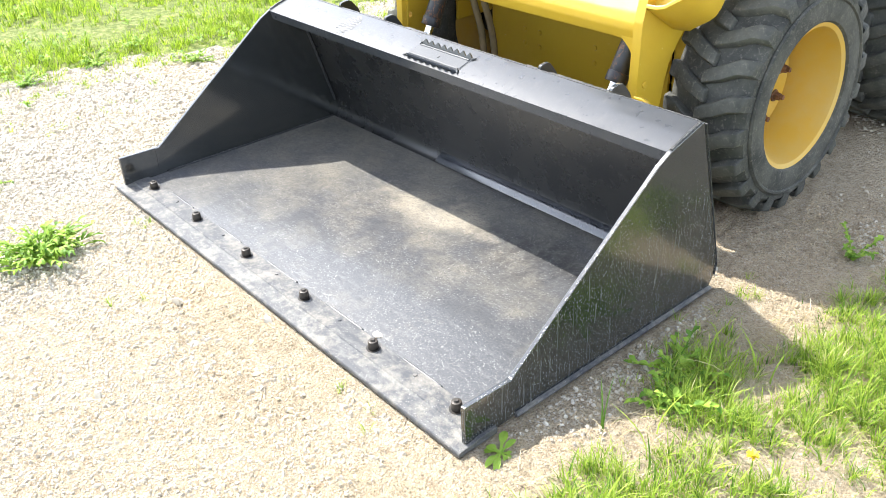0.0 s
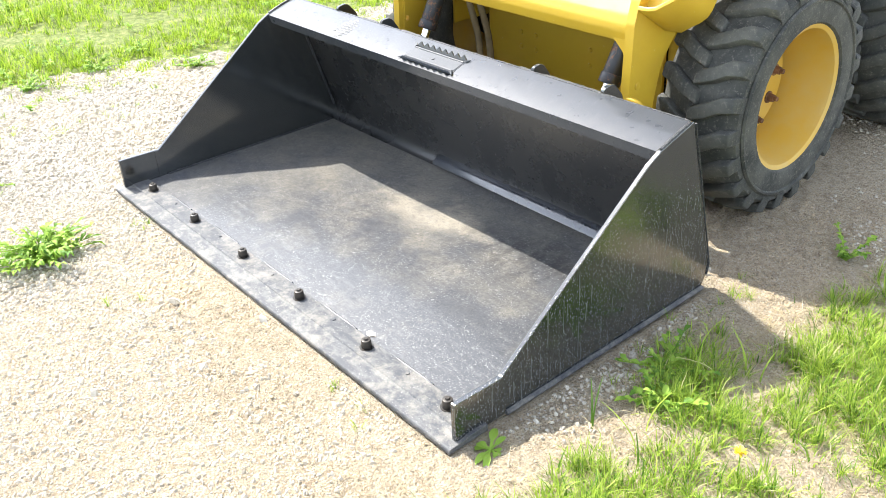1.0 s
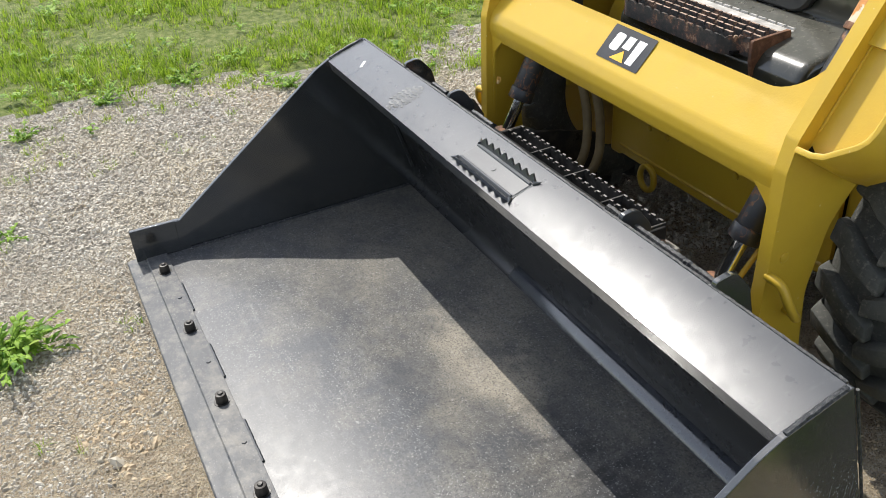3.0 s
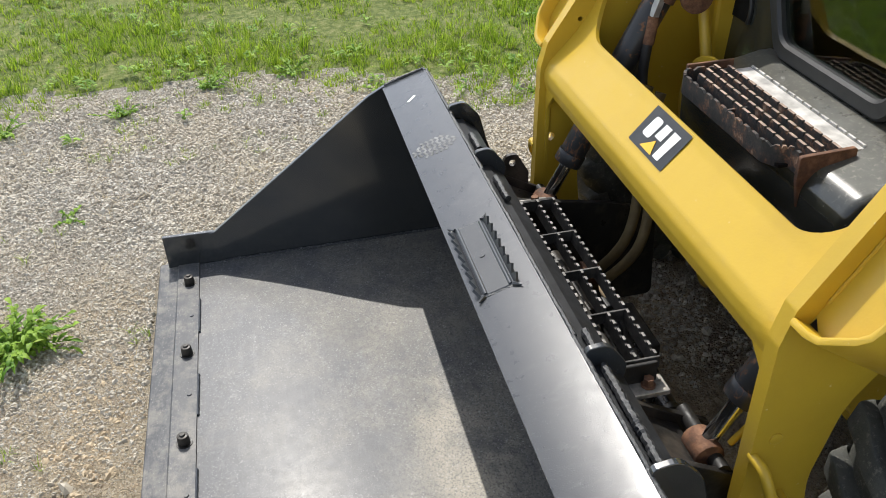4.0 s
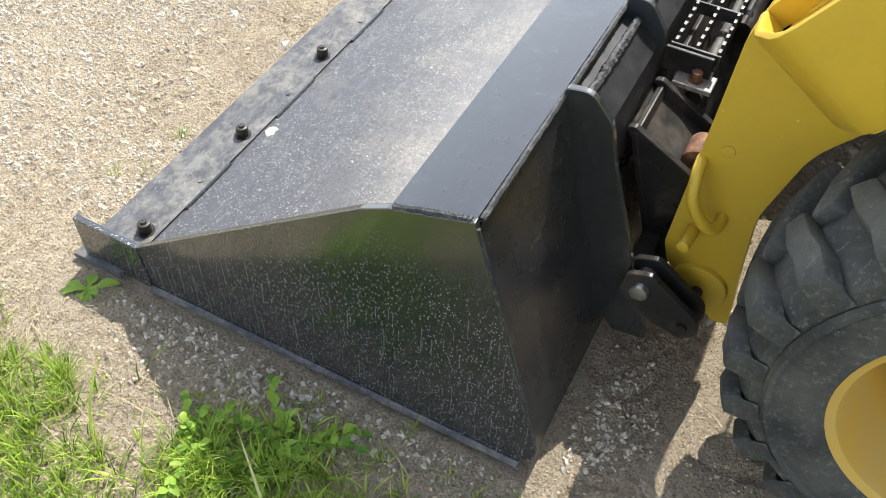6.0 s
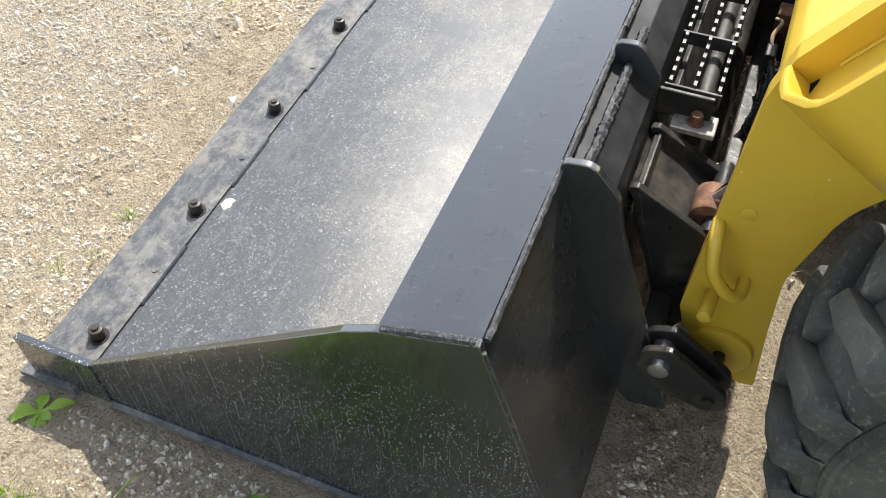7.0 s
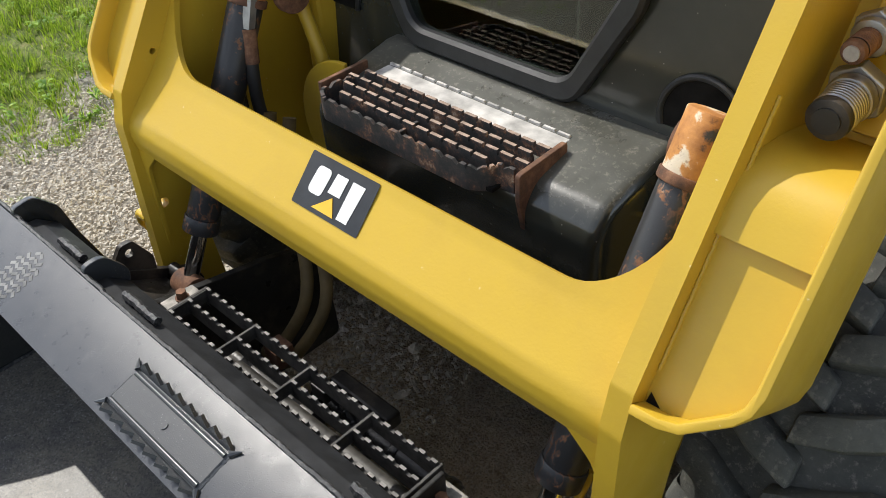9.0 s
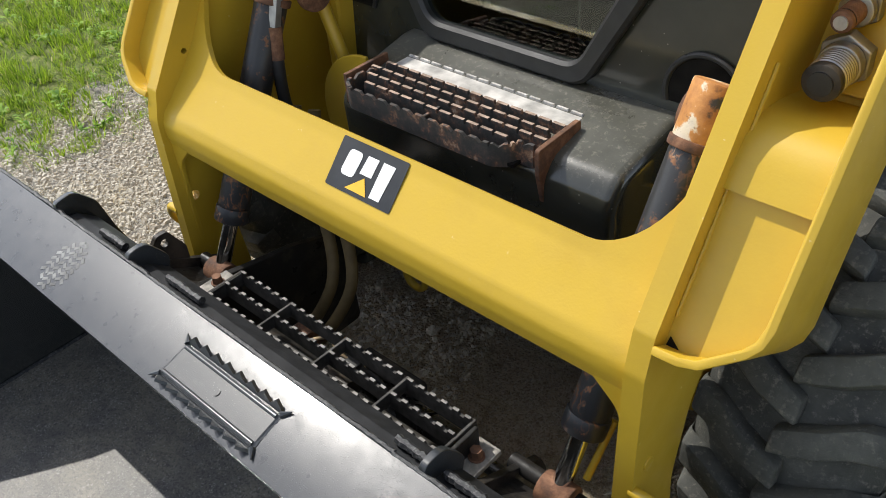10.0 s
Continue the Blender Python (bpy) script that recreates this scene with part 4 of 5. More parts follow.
def lip_z(y):
    return LIP0[1] + (y - LIP0[0]) * (LIP1[1] - LIP0[1]) / (LIP1[0] - LIP0[0])


def crown(v):
    """The lip's slight roundness, at v metres from its front edge."""
    v = max(0.0, min(1.0, v / 0.129))
    return 0.008 * v * (1 - v)


LIP_LINE = [(LIP0[0] + (LIP1[0] - LIP0[0]) * k / 8 - 0.30 * crown(0.129 * k / 8), LIP0[1] + (LIP1[1] - LIP0[1]) * k / 8 + 0.95 * crown(0.129 * k / 8)) for k in range(8, -1, -1)]
part("top_lip", bent(LIP_LINE + [(0.712, 0.462), (0.73, 0.456)], XL + 0.001, XR - 0.001, 0.010), LIP, bucket, "slate black bent top lip", smooth=True)
for x0 in (XL, XR - 0.012):
    part("side_plate", prism(fillet([(0.16, 0.0), (0.16, 0.113), (0.175, 0.113), (0.66, 0.474), (0.703, 0.497), (0.828, 0.536), (0.972, 0.055), (0.94, 0.0)], [0, 0, 0.01, 0.04, 0.02, 0.003, 0.02, 0.03], 4), x0, x0 + 0.012, bev=0.0015), SIDE, bucket, "glossy side plate with rain spots")
    w0 = x0 + (0.002 if x0 > 1 else -0.003)
    part("wing", prism(fillet([(0.028, 0.004), (0.028, 0.117), (0.175, 0.114), (0.185, 0.004)], 0.003, 2), w0, w0 + 0.013, bev=0.0012), SIDE, bucket)
    b0 = x0 + 0.006 + (0.008 if x0 > 1 else -0.008)
    part("base_rail", rod((b0, 0.185, 0.004), (b0, 0.945, 0.004), 0.0075, n=8), EDGE, bucket, "dusty grey bottom edge")
part("cutting_edge", prism([(0.0, -0.002), (0.1165, -0.002), (0.1165, 0.017), (0.0575, 0.017), (0.054, 0.0135), (0.003, 0.0105), (0.0, 0.007)], -0.126, 1.718, bev=0.0008), EDGE, bucket, "scraped grey cutting edge")
bolt_mesh = None
for k in range(6):
    x = 0.322 * k
    if bolt_mesh is None:
        bm = rod((0, 0.09, 0.016), (0, 0.09, 0.0185), 0.019, n=24)
        rod((0, 0.09, 0.0185), (0, 0.09, 0.041), 0.0145, 0.013, 6 * 3, bm, 0.002)
        rod((0, 0.09, 0.041), (0, 0.09, 0.045), 0.007, 0.005, 12, bm)
        bolt_mesh = part("bolt", bm, GREASE, bucket, "black bolt head", smooth=True)
    else:
        again(bolt_mesh, Matrix.Translation((x, 0, 0)))
rng = random.Random(4)
for k in range(5):
    x = 0.322 * k + 0.16
    part("weld_bead", weld([(x - 0.075, 0.1185, 0.0135), (x + 0.075, 0.1185, 0.0135)], 0.0045, k), BLACK, bucket, smooth=True)
    part("plug", rod((x, 0.098, 0.0165), (x, 0.098, 0.0195), 0.006, 0.0045, 12), EDGE, bucket)
# welds along the lip's ends and back edge
for x in (XL + 0.006, XR - 0.006):
    part("weld_bead", weld([(x, 0.71, lip_z(0.71) + 0.002), (x, 0.766, lip_z(0.766) + 0.004), (x, 0.822, lip_z(0.822) + 0.002)], 0.006, 11), SPATTER, bucket, smooth=True)
for k in range(6):
    x0 = XL + 0.015 + 0.3 * k
    part("weld_bead", weld([(x0, 0.8295, LIP1[1] - 0.003), (min(x0 + 0.3, XR - 0.015), 0.8315, LIP1[1] - 0.003)], 0.0055, 20 + k, 0.006), SPATTER, bucket, smooth=True)


for x, k in ((XL + 0.0145, 0), (XR - 0.0145, 1)):
    part("weld_bead", weld([(x, 0.19, 0.0135), (x, 0.925, 0.0135)], 0.005, 51 + k, 0.006), SPATTER, bucket, smooth=True)
    part("weld_bead", weld([(x, 0.944, 0.075), (x, 0.93, 0.125), (x, 0.815, 0.505)], 0.005, 53 + k, 0.006), SPATTER, bucket, smooth=True)
    s = 1 if x > 1 else -1
    xo = (XR if x > 1 else XL) + s * 0.001
    part("weld_bead", weld([(xo, 0.834, 0.53), (xo, 0.9, 0.31), (xo, 0.968, 0.075), (xo, 0.962, 0.04)], 0.003, 55 + k, 0.006), SPATTER, bucket, smooth=True)


def lip_tread():
    """The toothed foot tread welded on the lip."""
    slope = math.atan2(LIP1[1] - LIP0[1], LIP1[0] - LIP0[0])
    m = Matrix.Translation((0, LIP0[0], LIP0[1])) @ Matrix.Rotation(slope, 4, 'X') @ Matrix.Translation((0, 0, -0.0078))
    x0, x1, v0, v1 = 0.693, 0.925, 0.022, 0.083
    bm = box(x0, x1, v0, v1, 0.004, 0.012, 0.003)
    bmesh.ops.transform(bm, matrix=m, verts=bm.verts)
    tread = part("foot_tread", bm, BLACK, bucket, "black toothed foot tread")
    for v, s in ((v0, -1), (v1, 1)):
        bm = bmesh.new()
        pts = [(x0, 0.004)]
        n = 8
        for k in range(n):
            a = x0 + (x1 - x0) * k / n
            b = x0 + (x1 - x0) * (k + 1) / n
            pts += [(a, 0.014), (a + (b - a) * 0.2, 0.019), (a + (b - a) * 0.5, 0.027), (a + (b - a) * 0.8, 0.019)]
        pts += [(x1, 0.012), (x1, 0.004)]
        prism(pts, v - 0.0025, v + 0.0025, 1, bm=bm)
        bmesh.ops.transform(bm, matrix=m @ Matrix.Translation((0, v, 0.004)) @ Matrix.Rotation(-s * 0.6, 4, 'X') @ Matrix.Translation((0, -v, -0.004)), verts=bm.verts)
        part("toothed_edge", bm, BLACK, tread)
    for v, s in ((v0 + 0.006, -1), (v1 - 0.006, 1)):
        bm = rod((x0 + 0.004, v, 0.0105), (x1 - 0.004, v, 0.0105), 0.0042, n=12)
        bmesh.ops.transform(bm, matrix=m, verts=bm.verts)
        part("pressed_bend", bm, BLACK, tread, smooth=True)
    for xe, sx in ((x0, -1), (x1, 1)):
        for v, sv in ((v0, -1), (v1, 1)):
            bm = rod((xe, v, 0.010), (xe + sx * 0.013, v + sv * 0.012, 0.013), 0.006, 0.0008, 8)
            bmesh.ops.transform(bm, matrix=m, verts=bm.verts)
            part("corner_spike", bm, BLACK, tread)
    bm = rod((0.808, 0.052, 0.011), (0.808, 0.052, 0.0135), 0.006, n=16)
    bmesh.ops.transform(bm, matrix=m, verts=bm.verts)
    part("plug", bm, BLACK, tread)
    for xe in (x0, x1):
        bm = weld([(xe, v0 - 0.006, 0.007), (xe, v1 + 0.006, 0.007)], 0.0045, 5)
        bmesh.ops.transform(bm, matrix=m, verts=bm.verts)
        part("weld_bead", bm, BLACK, tread, smooth=True)
    # dusty boot print and a white mark on the lip
    bm = bmesh.new()
    for j in range(6):
        for i in range(9):
            u, v = (i - 4) / 4.6, (j - 2.5) / 3.0
            if u * u + v * v > 1:
                continue
            a = Matrix.Translation((0.328 + 0.0 * i + (j - 2.5) * 0.013, 0.06 + (i - 4) * 0.0125, 0.0080 + crown(0.06 + (i - 4) * 0.0125))) @ Matrix.Rotation(0.6 * (-1) ** j, 4, 'Z') @ Matrix.Diagonal((0.0062, 0.0032, 0.0003, 1))
            bmesh.ops.create_cube(bm, size=2, matrix=m @ a)
    part("boot_print", bm, DUST, bucket, "dusty boot print")
    bm = bmesh.new()
    bmesh.ops.create_cube(bm, size=2, matrix=m @ Matrix.Translation((0.041, 0.06, 0.0102)) @ Matrix.Rotation(2.3, 4, 'Z') @ Matrix.Diagonal((0.015, 0.0042, 0.0004, 1)))
    part("paint_mark", bm, WHITE, bucket, "short white paint mark")


lip_tread()
for x in (1.408, CX * 2 - 1.408 - 0.012):
    part("mount_rib", prism(fillet([(0.83, 0.50), (0.828, 0.546), (0.87, 0.553), (0.908, 0.51), (0.925, 0.44), (1.052, 0.075), (0.99, 0.065), (0.945, 0.12)], [0, 0.012, 0.03, 0.04, 0.02, 0.01, 0.01, 0], 5), x, x + 0.012, bev=0.0015), SIDE, bucket, "black rounded mounting rib")
for x in (1.149, 2 * CX - 1.149 - 0.012):
    part("gusset", prism(fillet([(0.832, 0.50), (0.83, 0.545), (0.868, 0.55), (0.905, 0.5), (0.893, 0.455)], [0, 0.012, 0.03, 0.03, 0.01], 6), x, x + 0.012, bev=0.0015), BLACK, bucket, "black rounded gusset")
xa, xb = 2 * CX - 1.406, 1.406
part("mount_flange", bent([(0.906, 0.34), (0.897, 0.478), (0.862, 0.508), (0.833, 0.512)], xa, xb, 0.009, bev=0.0015), SATIN, bucket, "black bent mounting flange")
for k, (x0, x1) in enumerate(((0.3, 0.38), (0.52, 0.62), (1.08, 1.145), (1.17, 1.4))):
    part("weld_bead", weld([(x0, 0.857, 0.517), (x1, 0.857, 0.517)], 0.0085, 40 + k, 0.005), SPATTER, bucket, smooth=True)
bm = bmesh.new()
bmesh.ops.create_icosphere(bm, subdivisions=2, radius=1, matrix=Matrix.Translation((1.245, 0.136, 0.014)) @ Matrix.Diagonal((0.02, 0.012, 0.0025, 1)))
for v in bm.verts:
    v.co += Vector((rng.uniform(-1, 1), rng.uniform(-1, 1), rng.uniform(-0.2, 0.2))) * 0.005
for x, y, w, d, a in ((1.36, 0.61, 0.0016, 0.04, 1.1), (1.27, 0.57, 0.0007, 0.06, 1.15)):
    sc = bmesh.new()
    bmesh.ops.create_cube(sc, size=2, matrix=Matrix.Translation((x, y, 0.0122)) @ Matrix.Rotation(a, 4, 'Z') @ Matrix.Diagonal((w, d, 0.0003, 1)))
    part("scrape", sc, DUST, bucket)
dirt = part("clay_lump", bm, PALE, None)
tagged(dirt, "small smear of pale dried clay on the bucket floor", "clay")


# ---- loader ----
loader = thing("skid_steer_loader", (CX, 1.8, 0), "yellow skid steer loader with black cab front, parked with bucket down", "loader")

LEG = fillet([(1.62, 1.56), (1.275, 1.045), (1.052, 0.715), (1.036, 0.655), (1.022, 0.25), (1.034, 0.21), (1.14, 0.105), (1.168, 0.107), (1.152, 0.237), (1.14, 0.368), (1.172, 0.512), (1.234, 0.596), (1.42, 0.9), (1.82, 1.50)],
             [0, 0, 0.02, 0.05, 0.02, 0.03, 0.01, 0.01, 0.1, 0.15, 0.15, 0.1, 0, 0], 5)


def loader_leg(mirror):
    f = flip_bm if mirror else (lambda b: b)
    hole = arc(1.066, 0.472, 0.011, 0, 330, 11)
    hole2 = arc(1.13, 0.765, 0.006, 0, 330, 11)
    leg = part("arm_leg", f(cut_plate(LEG, [hole, hole2] if mirror else [], 1.316, 1.346, 0, 0.003)), YELLOW, loader, "thick yellow loader arm plate")
    # outer channel of the arm: an open tray with a rim, laid along the leg's sloping front
    tray = Matrix(((1, 0, 0, 0), (0, 0.556, -0.831, 1.052), (0, 0.831, 0.556, 0.715), (0, 0, 0, 1)))

    def lay(bm):
        bmesh.ops.transform(bm, matrix=tray, verts=bm.verts)
        return f(bm)
    rim = [(1.346, -0.02), (1.38, -0.019), (1.405, -0.012), (1.45, 0.024), (1.463, 0.042), (1.468, 0.065), (1.468, 0.5), (1.468, 1.0)]
    part("arm_rim", lay(bent(rim, -0.16, 0.0, 0.012, 2, 0.003)), YELLOW, leg, smooth=True)
    inner = [(1.34, -0.016), (1.38, -0.015), (1.402, -0.008), (1.446, 0.027), (1.457, 0.044), (1.462, 0.067), (1.462, 0.26), (1.34, 0.26)]
    part("arm_web", lay(prism(inner, -0.05, -0.034, 2, 0.002)), YELLOW, leg)
    part("arm_web", lay(prism([(1.34, 0.30), (1.462, 0.30), (1.462, 1.0), (1.34, 1.0)], -0.16, -0.145, 2, 0.002)), YELLOW, leg)
    part("web_fold", lay(bent([(0.19, -0.0335), (0.225, -0.034), (0.248, -0.038), (0.266, -0.047), (0.28, -0.062), (0.294, -0.09), (0.306, -0.12), (0.316, -0.148)], 1.342, 1.462, 0.012)), YELLOW, leg, smooth=True)
    part("arm_back", lay(prism([(1.34, -0.02), (1.40, -0.014), (1.462, 0.05), (1.462, 1.0), (1.34, 1.0)], -0.165, -0.155, 2, 0.002)), YELLOW, leg)
    part("weld_bead", lay(weld([(1.348, 0.03, -0.033), (1.348, 0.34, -0.033)], 0.003, 3)), YELLOW, leg, smooth=True)
    # The corner gap is not cut; a thin black wedge paints its shade.
    part("drain_gap", lay(prism([(1.348, -0.012), (1.368, -0.009), (1.35, 0.004)], -0.0335, -0.0325, 2)), GAPSHADE, leg, "black wedge painted as the corner gap's shade")
    # grab loop and stubs on the leg's side
    part("grab_loop", f(pipe([(1.34, 1.035, 0.44), (1.375, 1.037, 0.435), (1.392, 1.045, 0.40), (1.39, 1.07, 0.36), (1.375, 1.09, 0.345), (1.34, 1.093, 0.345)], 0.0095)), YELLOW, leg, smooth=True)
    if not mirror:
        part("plug", rod((1.34, 1.066, 0.472), (1.3485, 1.066, 0.472), 0.011, n=24, bev=0.0015), YELLOW, leg, smooth=True)
    part("pivot_boss", f(rod((1.30, 1.098, 0.178), (1.357, 1.098, 0.178), 0.05, n=36, bev=0.004)), YELLOW, leg, smooth=True)
    part("stub_pin", f(rod((1.34, 1.06, 0.30), (1.40, 1.055, 0.305), 0.0105, bev=0.003)), YELLOW, leg, smooth=True)
    return leg


right_leg, left_leg = loader_leg(False), loader_leg(True)


def cross_member():
    """The yellow cross member: a sheet bent over the top with wide rounded cut-outs above and below."""
    x0, x1 = 2 * CX - 1.318, 1.318
    section = [(1.118, 0.548), (1.066, 0.578), (1.051, 0.6), (1.0445, 0.625), (1.046, 0.648), (1.056, 0.669), (1.078, 0.6915), (1.118, 0.7325), (1.15, 0.775), (1.176, 0.817), (1.20, 0.86), (1.26, 0.95), (1.32, 1.04)]
    # arc length along the section
    S = [0.0]
    for a, b in zip(section, section[1:]):
        S.append(S[-1] + math.hypot(b[0] - a[0], b[1] - a[1]))

    def on(s):
        for i in range(len(S) - 1):
            if s <= S[i + 1] or i == len(S) - 2:
                t = (s - S[i]) / (S[i + 1] - S[i])
                return tuple(section[i][k] + t * (section[i + 1][k] - section[i][k]) for k in (0, 1))
    s_top = S[7] + 0.019
    s_low = S[2] - 0.005

    def edges(x):
        e = min(x - x0, x1 - x)
        r = 0.13
        hi = s_top
        if e < r:
            hi = s_top + (1 - math.sqrt(max(0, 1 - (1 - e / r) ** 2))) * 0.2
        lo = s_low
        r2 = 0.085
        if e < r2:
            lo = s_low - (1 - math.sqrt(max(0, 1 - (1 - e / r2) ** 2))) * 0.035
        return lo, hi
    bm = bmesh.new()
    xs = sorted(set([x0 + 0.13 * (1 - math.cos(radians(90 * k / 14))) for k in range(15)] + list(np.linspace(x0 + 0.13, x1 - 0.13, 24)) + [x1 - 0.13 * (1 - math.cos(radians(90 * k / 14))) for k in range(15)]))
    n = 36
    grid = []
    for x in xs:
        lo, hi = edges(x)
        grid.append([bm.verts.new((x, *on(lo + (hi - lo) * j / n))) for j in range(n + 1)])
    for a, b in zip(grid, grid[1:]):
        for j in range(n):
            bm.faces.new((a[j], b[j], b[j + 1], a[j + 1]))
    bmesh.ops.recalc_face_normals(bm, faces=bm.faces)
    bmesh.ops.solidify(bm, geom=bm.faces[:], thickness=-0.011)
    return part("cross_member", bm, YELLOW, loader, "yellow bent cross member between the arms", smooth=True)


beam = cross_member()
# lower side cheeks where the cross member meets the legs
for mirror in (False, True):
    f = flip_bm if mirror else (lambda b: b)
    cheek = fillet([(1.318, 0.33), (1.318, 0.62), (1.24, 0.62), (1.305, 0.56)], [0, 0, 0, 0.05], 5)
    part("cheek", f(prism(cheek, 1.05, 1.06, 1, 0.002)), YELLOW, beam)


def decal():
    """The maker's plate: plain shapes in its colours."""
    c = Vector((0.804, 1.0975, 0.711))
    u = Vector((1, 0, 0))
    v = Vector((0, 0.057, 0.061)).normalized()
    w = u.cross(v).normalized()
    m = Matrix(((u.x, v.x, w.x, c.x), (u.y, v.y, w.y, c.y), (u.z, v.z, w.z, c.z), (0, 0, 0, 1)))
    m = m @ Matrix.Translation((0, 0, 0.002))

    def flat(pts, h):
        bm = prism(pts, h, h + 0.0006, 2)
        bmesh.ops.transform(bm, matrix=m, verts=bm.verts)
        return bm
    d = part("decal", flat(fillet([(-0.073, -0.041), (0.073, -0.041), (0.073, 0.042), (-0.073, 0.042)], 0.003, 2), 0.0), DECAL, beam, "black maker's decal with white and amber shapes")
    part("white_shape", flat(fillet([(-0.052, -0.016), (-0.022, -0.016), (-0.018, 0.027), (-0.048, 0.027)], 0.009, 4), 0.0009), WHITE, d)
    part("white_shape", flat([(-0.012, -0.004), (0.014, -0.004), (0.016, 0.027), (-0.008, 0.027)], 0.0009), WHITE, d)
    part("white_shape", flat([(0.024, -0.032), (0.046, -0.032), (0.052, 0.027), (0.026, 0.027)], 0.0009), WHITE, d)
    part("amber_shape", flat([(-0.03, -0.034), (0.018, -0.034), (0.002, -0.008)], 0.0011), AMBER, d)


decal()


def wheel(x_out, y, z, width, radius):
    """A heavy lugged tyre on a deep yellow rim; the face looks to +x."""
    xi, r = x_out - width, radius
    prof = [(x_out - 0.04, 0.0), (x_out - 0.1, 0.03), (x_out - 0.172, 0.07), (x_out - 0.162, 0.075), (x_out - 0.162, 0.165), (x_out - 0.185, 0.175), (x_out - 0.18, 0.185), (x_out - 0.1, 0.192),
            (x_out - 0.07, 0.203), (x_out - 0.03, 0.207), (x_out - 0.012, 0.213), (x_out - 0.006, 0.226), (x_out - 0.016, 0.232), (xi + 0.02, 0.226), (xi + 0.02, 0.1), (xi + 0.06, 0.05)]
    bm = lathe(prof[2:], (y, z), 64)
    bmesh.ops.create_circle(bm, cap_ends=True, segments=32, radius=0.075, matrix=Matrix.Translation((x_out - 0.169, y, z)) @ Matrix.Rotation(radians(90), 4, 'Y'))
    w = part("wheel", bm, RIM, loader, "deep yellow rim with a lugged black tyre", smooth=True)
    tp = [(x_out - 0.012, 0.222), (x_out + 0.002, 0.232), (x_out + 0.006, 0.255), (x_out + 0.003, 0.29), (x_out - 0.004, 0.318), (x_out - 0.004, 0.326), (x_out - 0.02, r - 0.037), (x_out - 0.05, r - 0.025),
          ((x_out + xi) / 2, r - 0.02), (xi + 0.05, r - 0.025), (xi + 0.02, r - 0.037), (xi + 0.004, 0.326), (xi - 0.004, 0.29), (xi - 0.002, 0.25), (xi + 0.012, 0.222)]
    part("tyre", lathe(tp, (y, z), 72), RUBBER, w, "dusty black rubber tyre", smooth=True)
    # raised rib on the side wall
    part("side_rib", lathe([(x_out + 0.001, 0.292), (x_out + 0.008, 0.297), (x_out + 0.008, 0.303), (x_out + 0.001, 0.309)], (y, z), 72), RUBBER, w, smooth=True)
    # one lug: a bent bar from shoulder to the middle, running down the shoulder
    mid = (x_out + xi) / 2
    n = 22
    lugs = {}
    for side in (0, 1):
        bm = bmesh.new()
        # stations across the tread: x, radius of the base, angle offset, half width
        if side == 0:
            st = [(x_out + 0.001, 0.315, 0.0, 0.07, 0.006), (x_out - 0.004, r - 0.012, 0.0, 0.07, 0.03), (x_out - 0.045, r, 0.02, 0.07, 0.03), (x_out - 0.085, r + 0.003, 0.085, 0.068, 0.03), (mid - 0.012, r + 0.003, 0.15, 0.058, 0.03)]
        else:
            st = [(xi - 0.001, 0.315, 0.0, 0.07, 0.006), (xi + 0.004, r - 0.012, 0.0, 0.07, 0.03), (xi + 0.045, r, 0.02, 0.07, 0.03), (xi + 0.085, r + 0.003, 0.085, 0.068, 0.03), (mid + 0.012, r + 0.003, 0.15, 0.058, 0.03)]
        rows = []
        for x, rr, off, hw, deep in st:
            ring = []
            for rad, k in ((rr - deep, 1.12), (rr, 0.86)):
                for sgn in (-1, 1):
                    a = off + sgn * hw * k
                    ring.append(bm.verts.new((x, rad * math.cos(a), rad * math.sin(a))))
            rows.append(ring)
        for a, b in zip(rows, rows[1:]):
            bm.faces.new((a[2], a[3], b[3], b[2]))
            bm.faces.new((a[0], a[2], b[2], b[0]))
            bm.faces.new((a[3], a[1], b[1], b[3]))
            bm.faces.new((a[1], a[0], b[0], b[1]))
        bm.faces.new((rows[0][0], rows[0][1], rows[0][3], rows[0][2]))
        bm.faces.new((rows[-1][0], rows[-1][2], rows[-1][3], rows[-1][1]))
        bmesh.ops.recalc_face_normals(bm, faces=bm.faces)
        round_edges(bm, 0.006, 2, 35)
        bmesh.ops.translate(bm, verts=bm.verts, vec=(0, y, z))
        first = part("tread_lug", bm, TREAD, w, smooth=True)
        c = Matrix.Translation((0, y, z))
        start = 0.07 + (math.pi / n if side else 0)
        for k in range(1, n):
            again(first, c @ Matrix.Rotation(start + 2 * math.pi * k / n, 4, 'X') @ c.inverted())
        first.matrix_basis = c @ Matrix.Rotation(start, 4, 'X') @ c.inverted()
    for k in range(8):
        a = 2 * math.pi * (k + 0.3) / 8
        p = Vector((x_out - 0.162, y + 0.118 * math.cos(a), z + 0.118 * math.sin(a)))
        bm = rod(p, p + Vector((0.004, 0, 0)), 0.02, n=20)
        rod(p + Vector((0.004, 0, 0)), p + Vector((0.022, 0, 0)), 0.0145, 0.013, 6, bm)
        rod(p + Vector((0.022, 0, 0)), p + Vector((0.034, 0, 0)), 0.008, n=12, bm=bm)
        part("lug_nut", bm, RUST, w, "rusty brown wheel nut")
    return w


W_R, W_Y, W_Z = 0.378, 1.535, 0.365
wheel(1.60, W_Y, W_Z, 0.265, W_R)
wheel(1.60, 2.50, W_Z, 0.265, W_R)
